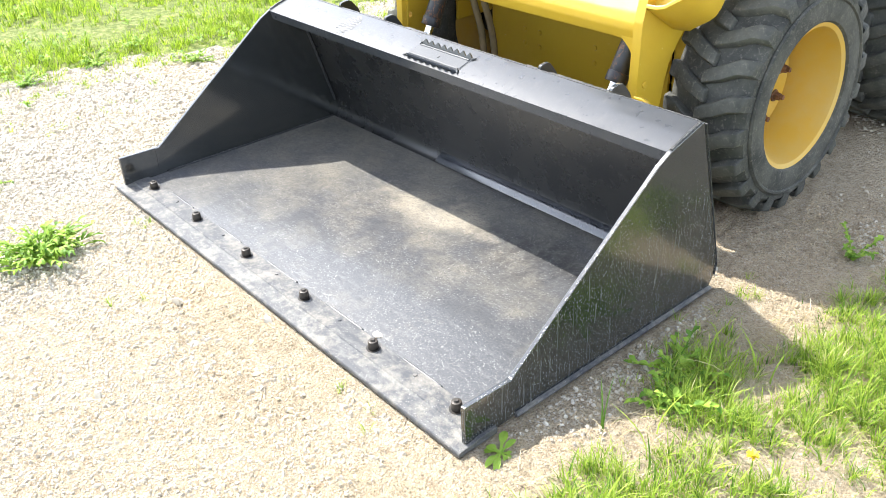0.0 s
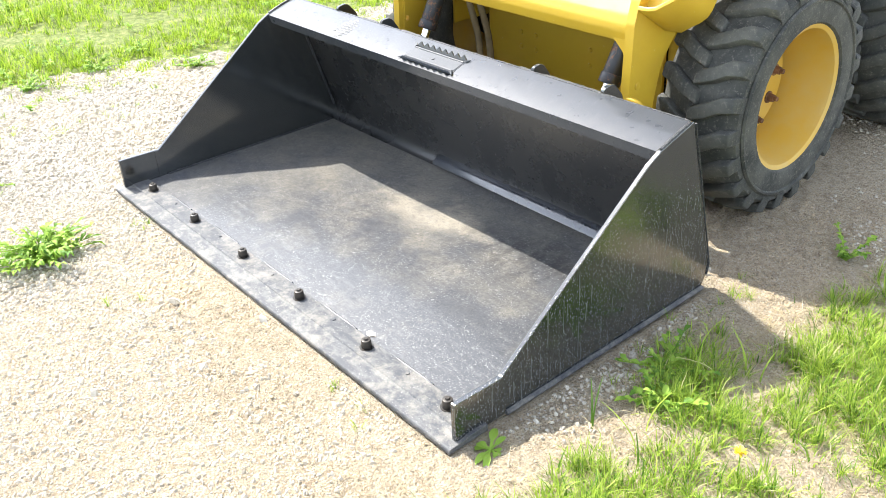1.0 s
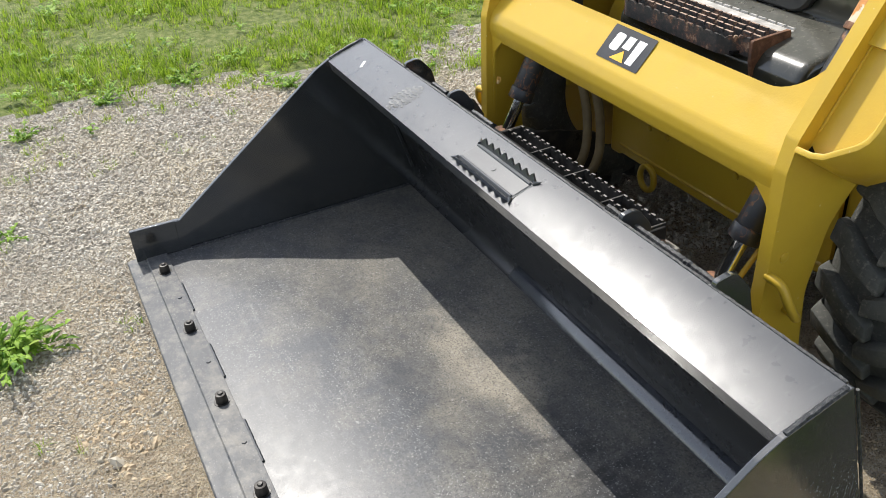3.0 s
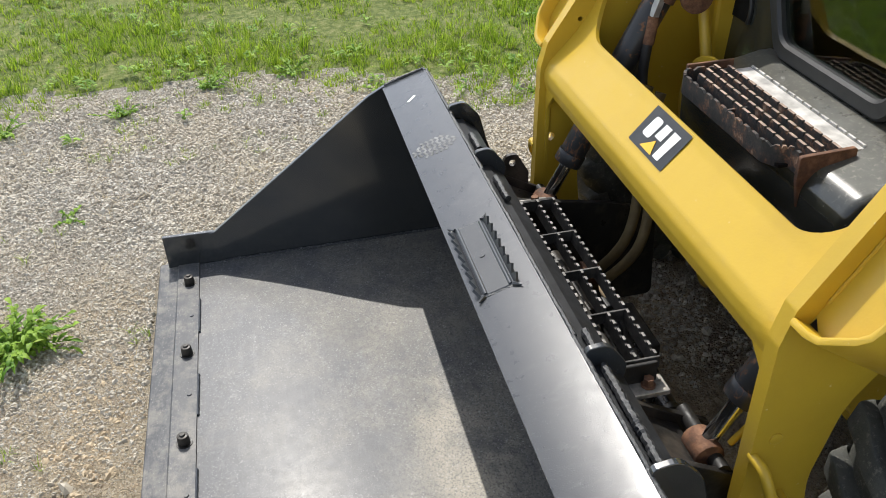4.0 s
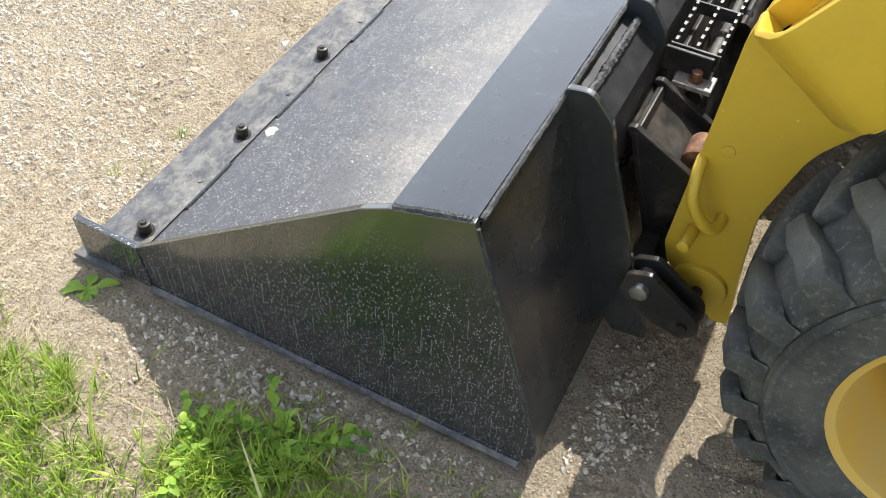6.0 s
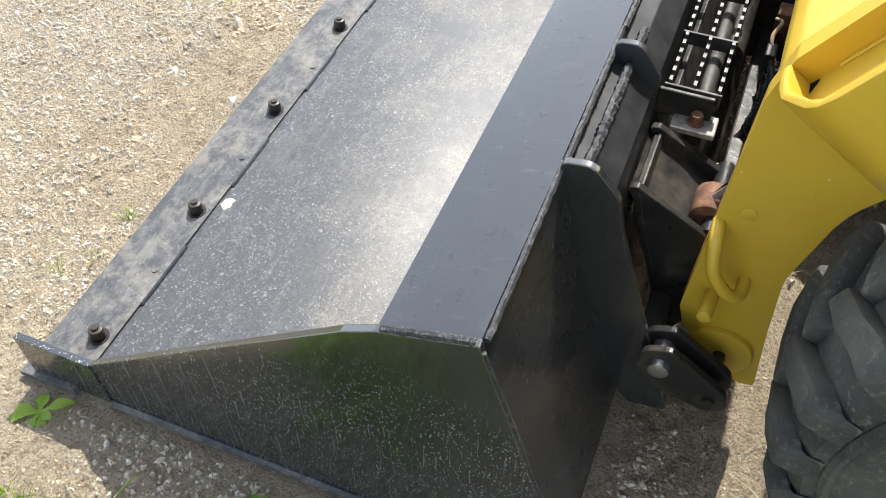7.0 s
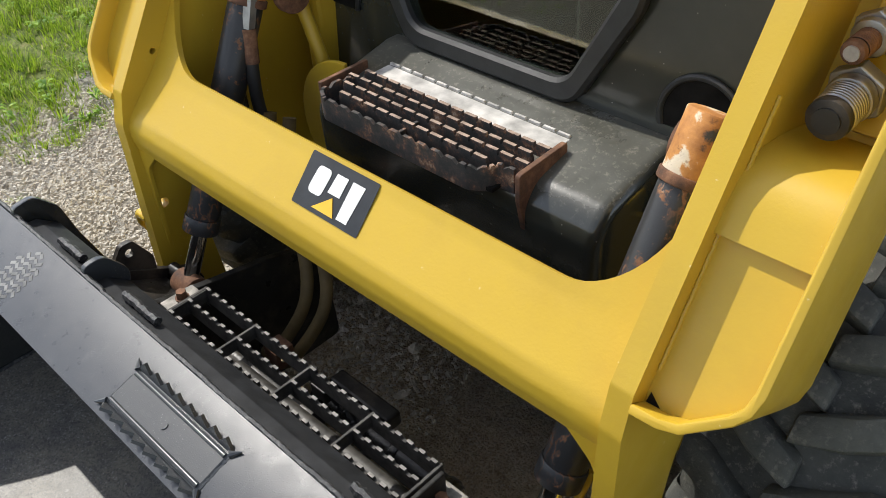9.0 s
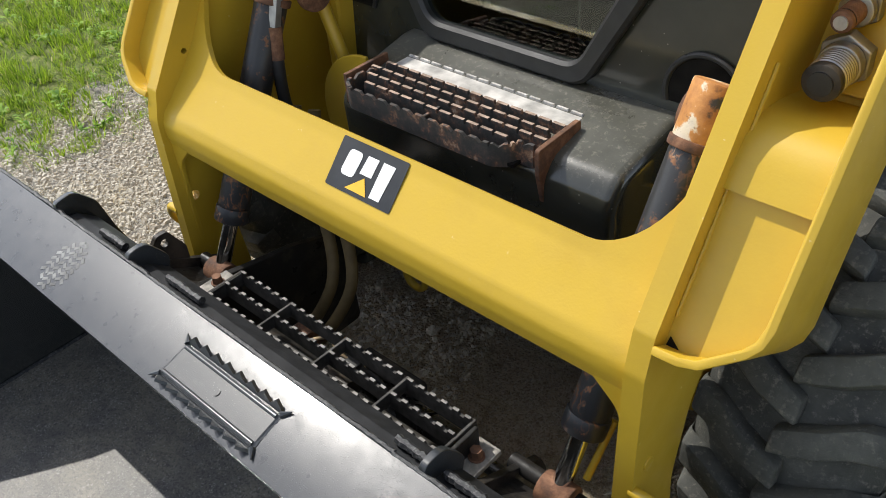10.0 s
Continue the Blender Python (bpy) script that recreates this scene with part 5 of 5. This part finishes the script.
for y in (W_Y, 2.50):
    o = wheel(1.60, y, W_Z, 0.265, W_R)
    o.matrix_basis = Matrix.Translation((2 * CX, 2 * y, 0)) @ Matrix.Rotation(math.pi, 4, 'Z')


# ---- quick coupler behind the bucket ----
coupler = part("quick_coupler", bent([(0.912, 0.40), (0.925, 0.35), (1.01, 0.09)], 0.30, 1.294, 0.012, bev=0.003), GREASE, loader, "greasy black quick coupler plate")
part("top_bar", box(0.47, 1.124, 0.908, 0.924, 0.378, 0.398, 0.004), GREASE, coupler)
for mirror in (False, True):
    f = flip_bm if mirror else (lambda b: b)
    prof = fillet([(0.902, 0.407), (0.918, 0.411), (1.072, 0.327), (1.086, 0.29), (1.06, 0.2), (1.015, 0.1), (0.925, 0.37)], [0.006, 0.008, 0.015, 0.02, 0.02, 0, 0], 4)
    for x in (1.146, 1.28):
        part("bracket", f(prism(prof, x, x + 0.013, bev=0.0015)), GREASE, coupler, "black bracket plate")
    part("cover_plate", f(bent([(1.01, 0.338), (0.955, 0.368), (0.906, 0.395)], 1.158, 1.281, 0.006)), GREASE, coupler)
    part("pivot_pin", f(rod((1.135, 1.03, 0.345), (1.285, 1.03, 0.345), 0.014)), GREASE, coupler, smooth=True)
    part("mount_pad", f(box(1.098, 1.143, 0.93, 0.998, 0.396, 0.406, 0.002)), PAD, coupler, "grimy bare steel pad")
    bm = rod((1.122, 0.965, 0.405), (1.122, 0.965, 0.409), 0.013)
    rod((1.122, 0.965, 0.409), (1.122, 0.965, 0.423), 0.0105, 0.0095, 6, bm)
    part("pad_bolt", f(bm), RUST, coupler, "rusty bolt")
    # hooked latch low beside the leg
    link = fillet([(0.99, 0.25), (1.03, 0.265), (1.12, 0.2), (1.13, 0.165), (1.10, 0.145), (1.02, 0.165), (0.985, 0.205)], [0.02, 0.02, 0.03, 0.02, 0.02, 0.03, 0.02], 4)
    for x in (1.395, 1.432):
        part("latch_link", f(prism(link, x, x + 0.012, bev=0.002)), GREASE, coupler, "greasy black latch link")
    part("latch_pin", f(rod((1.38, 1.018, 0.225), (1.456, 1.018, 0.225), 0.016, bev=0.003)), STEEL, coupler, smooth=True)
    part("latch_pin", f(rod((1.30, 1.10, 0.175), (1.45, 1.10, 0.175), 0.010)), GREASE, coupler, smooth=True)
    part("foot_plate", f(box(1.29, 1.40, 0.976, 1.01, 0.08, 0.2, 0.003)), GREASE, coupler)


def serrated(x0, x1, y, z, h, t, pitch, tooth, material, parent, name="serrated_bar", notch=0.48, top=None):
    """A flat bar on edge with square teeth on top, along x; the teeth may be rubbed to another finish."""
    pts = [(x0, z - h), (x0, z)]
    n = max(2, int(round((x1 - x0) / pitch)))
    p = (x1 - x0) / n
    for k in range(n):
        a = x0 + p * k
        pts += [(a + p * (notch / 2 - 0.03), z), (a + p * (notch / 2 + 0.03), z + tooth), (a + p * (0.97 - notch / 2), z + tooth), (a + p * (1.03 - notch / 2), z)]
    pts += [(x1, z), (x1, z - h)]
    bm = prism(pts, y - t / 2, y + t / 2, 1)
    for f in bm.faces:
        if top and min(v.co.z for v in f.verts) > z + tooth - 0.0005:
            f.material_index = 1
    return part(name, bm, (material, top) if top else material, parent)


GRATE = plain("polished_worn_grating", (0.17, 0.163, 0.15), 0.6, 0.2, 0.7, scale=70.0)
BARS = plain("grimy_grating_steel", (0.05, 0.047, 0.043), 0.55, 0.2, 0.7, scale=50.0)
grate = part("grating", box(0.528, 0.534, 0.905, 0.99, 0.42, 0.45, 0.001), GREASE, coupler, "black grating step with worn bright teeth")
bar = serrated(0.53, 1.102, 0.912, 0.447, 0.03, 0.005, 0.0235, 0.006, BARS, grate, top=GRATE)
for y in (0.949, 0.986):
    again(bar, Matrix.Translation((0, y - 0.912, 0)))
cross = part("cross_bar", box(0.0, 0.005, 0.905, 0.992, 0.425, 0.449, 0.001), BARS, grate)
for x in (0.672, 0.815, 0.958, 1.097):
    again(cross, Matrix.Translation((x, 0, 0)))
cross.matrix_basis = Matrix.Translation((0.531, 0, 0))
part("end_stop", box(1.104, 1.112, 0.90, 0.985, 0.40, 0.446, 0.002), GREASE, grate)
part("lifting_ear", cut_plate(fillet([(0.905, 0.40), (0.945, 0.452), (0.97, 0.452), (1.0, 0.40), (1.0, 0.36), (0.92, 0.36)], 0.012, 4), [arc(0.958, 0.43, 0.009, 0, 330, 11)], 0.300, 0.311), GREASE, coupler, "black ear with a hole")
part("side_shield", prism(fillet([(0.93, 0.402), (1.06, 0.376), (1.16, 0.358), (1.29, 0.318), (1.30, 0.06), (1.02, 0.06)], [0, 0.02, 0.02, 0.01, 0.02, 0], 4), 0.430, 0.446, bev=0.002), GREASE, coupler, "greasy black side shield")
# parts that show below the grating
part("ram_tube", rod((0.62, 0.96, 0.33), (1.08, 0.965, 0.335), 0.016), BARS, coupler, "grimy worn ram tube", smooth=True)
part("ram_tube", rod((0.56, 0.985, 0.30), (0.80, 0.985, 0.305), 0.024), GREASE, coupler, smooth=True)
ram = part("lock_cylinder", rod((0.66, 1.085, 0.19), (1.02, 1.085, 0.19), 0.026, n=28, bev=0.004), OILY, coupler, "oily black lock cylinder", smooth=True)
for x in (0.68, 0.87, 0.99):
    part("clamp_ring", rod((x, 1.085, 0.19), (x + 0.018, 1.085, 0.19), 0.030, n=28, bev=0.003), OILY, ram, smooth=True)
part("lock_rod", rod((1.02, 1.085, 0.19), (1.16, 1.085, 0.19), 0.014, n=20), OILY, ram, smooth=True)
part("rear_rail", box(0.50, 1.14, 1.03, 1.058, 0.12, 0.16, 0.004), GREASE, coupler)
part("valve_box", box(0.68, 0.84, 1.10, 1.135, 0.2, 0.235, 0.006), GREASE, coupler, "black valve box")
part("clamp", box(0.555, 0.60, 1.05, 1.09, 0.235, 0.28, 0.004), RUST, coupler, "rusty clamp")
part("wire", pipe([(0.62, 1.05, 0.28), (0.66, 1.06, 0.3), (0.7, 1.05, 0.29), (0.74, 1.07, 0.26)], 0.004), CLAY, coupler, smooth=True)
part("connector", box(0.705, 0.745, 1.045, 1.065, 0.255, 0.285, 0.003), DARK, coupler)
part("cable", pipe([(0.74, 1.06, 0.27), (0.79, 1.07, 0.24), (0.83, 1.05, 0.17), (0.85, 1.03, 0.15)], 0.006, 8), DARK, coupler, smooth=True)
bm = weld([Vector((0.74, 1.06, 0.27)).lerp(Vector((0.83, 1.05, 0.17)), t) + Vector((0.012 * math.sin(3.1 * t), 0.008 * math.sin(3.1 * t), 0)) for t in (0, 0.2, 0.4, 0.6, 0.8, 1.0)], 0.009, 9, 0.003)
part("spring_sleeve", bm, DARK, coupler, smooth=True)


# ---- hydraulic cylinders ----
def tilt_cylinder(mirror):
    f = flip_bm if mirror else (lambda b: b)
    inward = 1.0 if mirror else 0.0
    top, end = Vector((1.262 - 0.055 * inward, 1.318, 0.925)), Vector((1.228 - 0.015 * inward, 1.022, 0.348))
    d = (top - end).normalized()
    low = end + d * 0.125
    collar = top - d * 0.1
    c = part("tilt_cylinder", f(rod(low, collar, 0.031, n=28, bev=0.003)), RUSTBLACK, loader, "chipped black hydraulic cylinder with rusty head", smooth=True)
    part("cylinder_head", f(rod(collar, top - d * 0.016, 0.033, n=28, bev=0.004)), ORANGE, c, "orange rusted cylinder head", smooth=True)
    part("head_ring", f(rod(collar - d * 0.006, collar + d * 0.008, 0.036, n=28, bev=0.002)), RUST, c, smooth=True)
    part("gland", f(rod(low - d * 0.012, low + d * 0.02, 0.034, n=28, bev=0.003)), RUSTBLACK, c, smooth=True)
    part("piston_rod", f(rod(end, low, 0.0155, n=24)), CHROME, c, "bright chromed rod", smooth=True)
    part("rod_eye", f(rod(end + Vector((-0.028, 0, 0)), end + Vector((0.028, 0, 0)), 0.027, n=28, bev=0.004)), RUST, c, "rusty rod eye", smooth=True)
    part("pivot_boss", f(rod(top + Vector((-0.055, 0.02, -0.085)), top + Vector((-0.033, 0.02, -0.085)), 0.036, n=32, bev=0.004)), RUST, c, "rusty pivot boss", smooth=True)
    part("grease_fitting", f(rod(top + Vector((0.03, -0.01, 0.02)), top + Vector((0.03, -0.01, 0.045)), 0.006, 0.003, 10)), STEEL, c, smooth=True)
    part("tie_rod", f(rod(end + Vector((0.03, 0.03, 0.03)), low + Vector((0.03, 0.03, 0)), 0.006)), YELLOW, c, smooth=True)
    return c


tilt_cylinder(False), tilt_cylinder(True)

# ---- cab front ----
pan = part("belly_pan", prism(fillet([(1.31, 0.50), (1.255, 0.52), (1.25, 0.70), (1.275, 0.735), (1.42, 0.765), (1.47, 0.765), (1.47, 0.50)], [0.02, 0.03, 0.05, 0.05, 0.02, 0, 0], 7), 0.565, 1.15, bev=0.03, seg=6), PAN, loader, "dusty black plastic front pan", smooth=True)


def cab_front():
    y0, z0 = 1.412, 0.757
    tilt = Matrix.Translation((0, y0, z0)) @ Matrix.Rotation(radians(-5), 4, 'X')

    def lay(bm):
        bmesh.ops.transform(bm, matrix=tilt, verts=bm.verts)
        return bm
    win = fillet([(0.635, 0.035), (0.965, 0.035), (1.055, 0.2), (1.055, 0.9), (0.54, 0.9), (0.54, 0.2)], [0.05, 0.05, 0.08, 0.05, 0.05, 0.08], 7)
    outer = fillet([(0.40, -0.35), (1.30, -0.35), (1.30, 1.05), (0.40, 1.05)], 0.05, 4)
    panel = part("cab_panel", lay(cut_plate(outer, [win], 0.03, 0.05, 1)), PAN, loader, "black cab front panel round the window")
    grown = []
    c = Vector((sum(p[0] for p in win) / len(win), sum(p[1] for p in win) / len(win)))
    for p in win:
        d = Vector(p) - c
        grown.append(tuple(c + d * (1 + 0.026 / d.length)))
    shrunk = []
    for p in win:
        d = Vector(p) - c
        shrunk.append(tuple(c + d * (1 - 0.012 / d.length)))
    part("window_seal", lay(cut_plate(grown, [shrunk], 0.005, 0.03, 1, 0.006)), DARK, panel, "thick black rubber window seal")
    for xc in (1.175, 2 * CX - 1.175):
        arch = [(xc + 0.062 * math.cos(radians(a)), 0.062 * math.sin(radians(a)) + 0.05) for a in range(-20, 201, 20)]
        part("arch_edge", lay(pipe([(p[0], 0.026, p[1]) for p in arch], 0.005, 8)), DARK, panel, "thick black edge of the arched opening", smooth=True)
        # No opening is cut here: a flat black sheet paints its shaded inside.
        part("arch_recess", lay(prism(arch, 0.026, 0.029, 1)), GAPSHADE, panel)
    g = part("window_glass", lay(prism(win, 0.02, 0.026, 1)), GLASS, panel, "tinted green cab window")
    g.visible_shadow = False
    return panel


cab_front()
cab = part("cab", prism([(1.475, 0.40), (1.475, 0.75), (1.56, 1.86), (2.46, 1.92), (2.5, 0.40)], 0.40, 0.43, bev=0.004), PAN, loader, "black cab side")
again(cab, Matrix.Translation((0.87, 0, 0)))
part("cab_roof", box(0.38, 1.32, 1.5, 2.5, 1.86, 1.92, 0.02), PAN, loader)
part("cab_back", box(0.43, 1.27, 2.44, 2.47, 0.42, 1.86, 0.004), PAN, loader)
part("cab_floor", box(0.43, 1.27, 1.5, 2.44, 0.42, 0.45, 0.004), DARK, loader)
part("seat", box(0.6, 1.0, 1.9, 2.3, 0.5, 0.85, 0.06, 3), DARK, loader, "dark operator seat")
part("engine_hood", prism(fillet([(2.48, 0.35), (3.15, 0.35), (3.2, 0.9), (3.0, 1.25), (2.48, 1.3)], 0.04, 4), 0.38, 1.22, bev=0.02), YELLOW, loader)
# chassis
chassis = part("chassis_panel", cut_plate(fillet([(0.41, 0.225), (1.2, 0.225), (1.2, 0.66), (0.41, 0.66)], 0.02, 3), [arc(x, z, 0.010, 0, 330, 11) for x, z in ((0.555, 0.402), (0.555, 0.348), (0.63, 0.402), (0.63, 0.348), (0.892, 0.403), (0.892, 0.348))], 1.385, 1.397, 1), YELLOW, loader, "yellow chassis front panel")
for x, z in ((0.555, 0.402), (0.555, 0.348), (0.63, 0.402), (0.63, 0.348), (0.892, 0.403), (0.892, 0.348)):
    part("panel_bolt", rod((x, 1.381, z), (x, 1.395, z), 0.0085, n=16, bev=0.002), YELLOW, chassis, smooth=True)
part("floor_fold", bent([(1.39, 0.262), (1.382, 0.25), (1.392, 0.226), (1.42, 0.214)], 0.43, 1.18, 0.006), YELLOW, chassis)
for x0, x1, top in ((0.36, 0.41, 1.1), (1.2, 1.25, 0.68)):
    part("chassis_side", box(x0, x1, 1.40, 2.9, 0.2, top, 0.01), YELLOW, chassis)
part("chassis_floor", box(0.41, 1.2, 1.42, 3.1, 0.2, 0.225, 0.005), GREASE, chassis)
tow = part("tow_eye", pipe([(0.575 + 0.03 * math.cos(a), 1.372, 0.205 + 0.036 * math.sin(a)) for a in (2 * math.pi * k / 10 for k in range(10))], 0.009, 12, closed=True), YELLOW, chassis, "yellow tow eye", smooth=True)
part("axle_case", rod((0.22, W_Y, W_Z), (1.38, W_Y, W_Z), 0.07), GREASE, chassis, smooth=True)
part("axle_case", rod((0.22, 2.50, W_Z), (1.38, 2.50, W_Z), 0.07), GREASE, chassis, smooth=True)
part("inner_panel", box(0.266, 0.278, 1.30, 2.1, 0.40, 1.25, 0.003), YELLOW, chassis, "yellow inner panel")
# hoses hanging behind the cross member on the left
for dx, dy in ((0, 0), (0.045, 0.01)):
    part("hose", pipe([(0.44 + dx, 1.24 + dy, 0.65), (0.46 + dx, 1.21 + dy, 0.56), (0.52 + dx, 1.20 + dy, 0.42), (0.56 + dx, 1.16 + dy, 0.32), (0.53 + dx, 1.1, 0.22), (0.5 + dx, 1.08, 0.2)], 0.0125), HOSE, loader, "mud-coated hydraulic hose", smooth=True)
# hydraulic fitting beside the left cylinder
fit_ = part("hydraulic_fitting", rod((0.41, 1.27, 0.86), (0.41, 1.25, 0.80), 0.013, n=6), STEEL, loader, "steel hose fitting")
part("elbow", rod((0.41, 1.275, 0.862), (0.375, 1.275, 0.862), 0.011), STEEL, fit_, smooth=True)
part("crimp", rod((0.41, 1.25, 0.80), (0.415, 1.24, 0.74), 0.014, n=20), RUST, fit_, smooth=True)
part("hose", pipe([(0.415, 1.24, 0.745), (0.425, 1.23, 0.66), (0.44, 1.24, 0.55)], 0.012), DARK, fit_, smooth=True)


# yellow strut and rounded guard between the cylinder and the pan
part("strut", rod((0.405, 1.372, 0.80), (0.462, 1.372, 0.65), 0.013, n=20), YELLOW, loader, "yellow strut", smooth=True)
part("guard", prism(arc(0.56, 0.60, 0.145, 90, 215, 14) + [(0.56, 0.5)], 1.33, 1.338, 1, 0.002), YELLOW, loader, "rounded yellow guard plate")


# ---- rusty entry step ----
def entry_step():
    x0, x1, ya, yb, z = 0.60, 1.03, 1.262, 1.345, 0.757
    st = part("entry_step", box(x0, x0 + 0.008, ya - 0.02, yb, z - 0.05, z + 0.006, 0.0015), RUST, loader, "rusty steel entry step with toothed bars")
    part("end_plate", prism(fillet([(ya - 0.022, z + 0.004), (yb, z + 0.008), (yb, z - 0.05), (ya + 0.036, z - 0.13), (ya + 0.034, z - 0.195), (ya + 0.01, z - 0.195), (ya - 0.022, z - 0.04)], 0.006, 3), x1 - 0.009, x1, bev=0.0015), RUST, st, "rusty end plate")
    b = serrated(x0 + 0.03, x1 - 0.008, ya + 0.010, z - 0.002, 0.03, 0.006, 0.028, 0.007, BAR, st, notch=0.16, top=RUSTTOP)
    again(b, Matrix.Translation((-0.015, 0.024, 0)))
    again(b, Matrix.Translation((0, 0.047, 0.001)))
    serrated(x0 + 0.05, x1 - 0.062, ya - 0.016, z - 0.002, 0.03, 0.006, 0.028, 0.007, BAR, st, notch=0.16, top=RUSTTOP)
    # Added black sheet: keeps the gaps between the bars dark, hiding the pan.
    part("step_pan", box(x0 + 0.022, x1 - 0.04, ya - 0.034, ya + 0.062, z - 0.034, z - 0.028), GAPSHADE, st, "black sheet added under the step bars as shade")
    part("tread_strip", box(x0 + 0.035, x1 - 0.012, yb - 0.022, yb + 0.022, z - 0.012, z - 0.003, 0.0015), BRUSH, st, "scuffed bright strip")
    serrated(x0 + 0.035, x1 - 0.012, yb + 0.0245, z - 0.003, 0.012, 0.004, 0.028, 0.004, BRUSH, st, notch=0.2)
    # front bar looped forward, with teeth
    bm = bmesh.new()
    path = [(x0 + 0.02, ya + 0.03), (x0 + 0.02, ya - 0.03), (x0 + 0.045, ya - 0.045), (x1 - 0.075, ya - 0.045), (x1 - 0.05, ya - 0.03), (x1 - 0.045, ya - 0.012), (x1 - 0.008, ya - 0.012)]
    path = [path[0]] + [q for q in fillet(path, 0.018, 5)[1:] if True]
    pts = []
    for a, b2 in zip(path, path[1:]):
        n = max(1, int(math.hypot(b2[0] - a[0], b2[1] - a[1]) / 0.007))
        pts += [(a[0] + (b2[0] - a[0]) * k / n, a[1] + (b2[1] - a[1]) * k / n) for k in range(n)]
    pts = [p for p in pts if not (p[0] < x0 + 0.012)]
    rows = []
    for i, p in enumerate(pts):
        a, c = pts[max(0, i - 1)], pts[min(len(pts) - 1, i + 1)]
        d = Vector((c[0] - a[0], c[1] - a[1], 0)).normalized()
        s = Vector((-d.y, d.x, 0)) * 0.003
        top = z - 0.002 + (0.0 if i % 4 == 0 else 0.006)
        q = Vector((p[0], p[1], 0))
        rows.append([bm.verts.new(q + s + Vector((0, 0, z - 0.036))), bm.verts.new(q + s + Vector((0, 0, top))), bm.verts.new(q - s + Vector((0, 0, top))), bm.verts.new(q - s + Vector((0, 0, z - 0.036)))])
    for a, c in zip(rows, rows[1:]):
        for k in range(4):
            bm.faces.new((a[k], a[(k + 1) % 4], c[(k + 1) % 4], c[k]))
    bm.faces.new(rows[0])
    bm.faces.new(rows[-1][::-1])
    part("looped_bar", bm, BAR, st, "rusty looped front bar")
    part("cross_bar", box(0.80, 0.806, ya - 0.042, ya + 0.01, z - 0.03, z - 0.006, 0.001), BAR, st)
    for zz in (z - 0.12, z - 0.172):
        part("step_bolt", rod((x1 - 0.02, ya + 0.02, zz), (x1 + 0.004, ya + 0.02, zz), 0.009, n=6), RUST, st)
    return st


entry_step()


# ---- quick couplers on the arm ----
TRAY = Matrix(((1, 0, 0, 0), (0, 0.556, -0.831, 1.052), (0, 0.831, 0.556, 0.715), (0, 0, 0, 1)))
bm = prism(fillet([(1.385, 0.335), (1.46, 0.335), (1.46, 0.62), (1.372, 0.62), (1.372, 0.36)], 0.006, 2), -0.145, -0.125, 2, 0.002)
bmesh.ops.transform(bm, matrix=TRAY, verts=bm.verts)
plate = part("coupler_plate", bm, YELLOW, loader, "yellow plate that carries the hose couplers")


def hose_coupler(at, way, s, tip):
    """A threaded quick coupler: hexagon nut, ribbed sleeve, worn tip."""
    way = Vector(way).normalized()
    a = Vector(at)
    c = part("hose_coupler", rod(a, a + way * 0.02 * s, 0.033 * s, n=6, bev=0.002), STEEL, plate, "steel hydraulic quick coupler")
    part("collar", rod(a + way * 0.02 * s, a + way * 0.036 * s, 0.026 * s, n=32, bev=0.003), STEEL, c, smooth=True)
    rr = (0.0235 if tip is STEEL else 0.017) * s
    bm = bmesh.new()
    u = way.orthogonal().normalized()
    v = way.cross(u)
    rings = []
    for k in range(29):
        q = rr * (0.94 if k % 4 == 0 else 1.0)
        rings.append([bm.verts.new(a + way * (0.036 + 0.035 * k / 28) * s + q * (math.cos(g) * u + math.sin(g) * v)) for g in (2 * math.pi * i / 32 for i in range(32))])
    for p, q in zip(rings, rings[1:]):
        for i in range(32):
            bm.faces.new((p[i], p[(i + 1) % 32], q[(i + 1) % 32], q[i]))
    part("sleeve", bm, tip, c, smooth=True)
    r = 0.023 if tip is STEEL else 0.0165
    part("tip_ring", rod(a + way * 0.071 * s, a + way * 0.084 * s, r * s, n=32, bev=0.003), GREASE if tip is STEEL else RUST, c, smooth=True)
    part("dust_plug", rod(a + way * 0.084 * s, a + way * 0.087 * s, r * 0.62 * s, n=24), BRUSH if tip is RUST else DARK, c, smooth=True)


hose_coupler((1.392, 1.362, 0.963), (0.03, -1, 0), 1.0, STEEL)
hose_coupler((1.386, 1.394, 1.014), (0.0, -1, 0), 0.8, RUST)
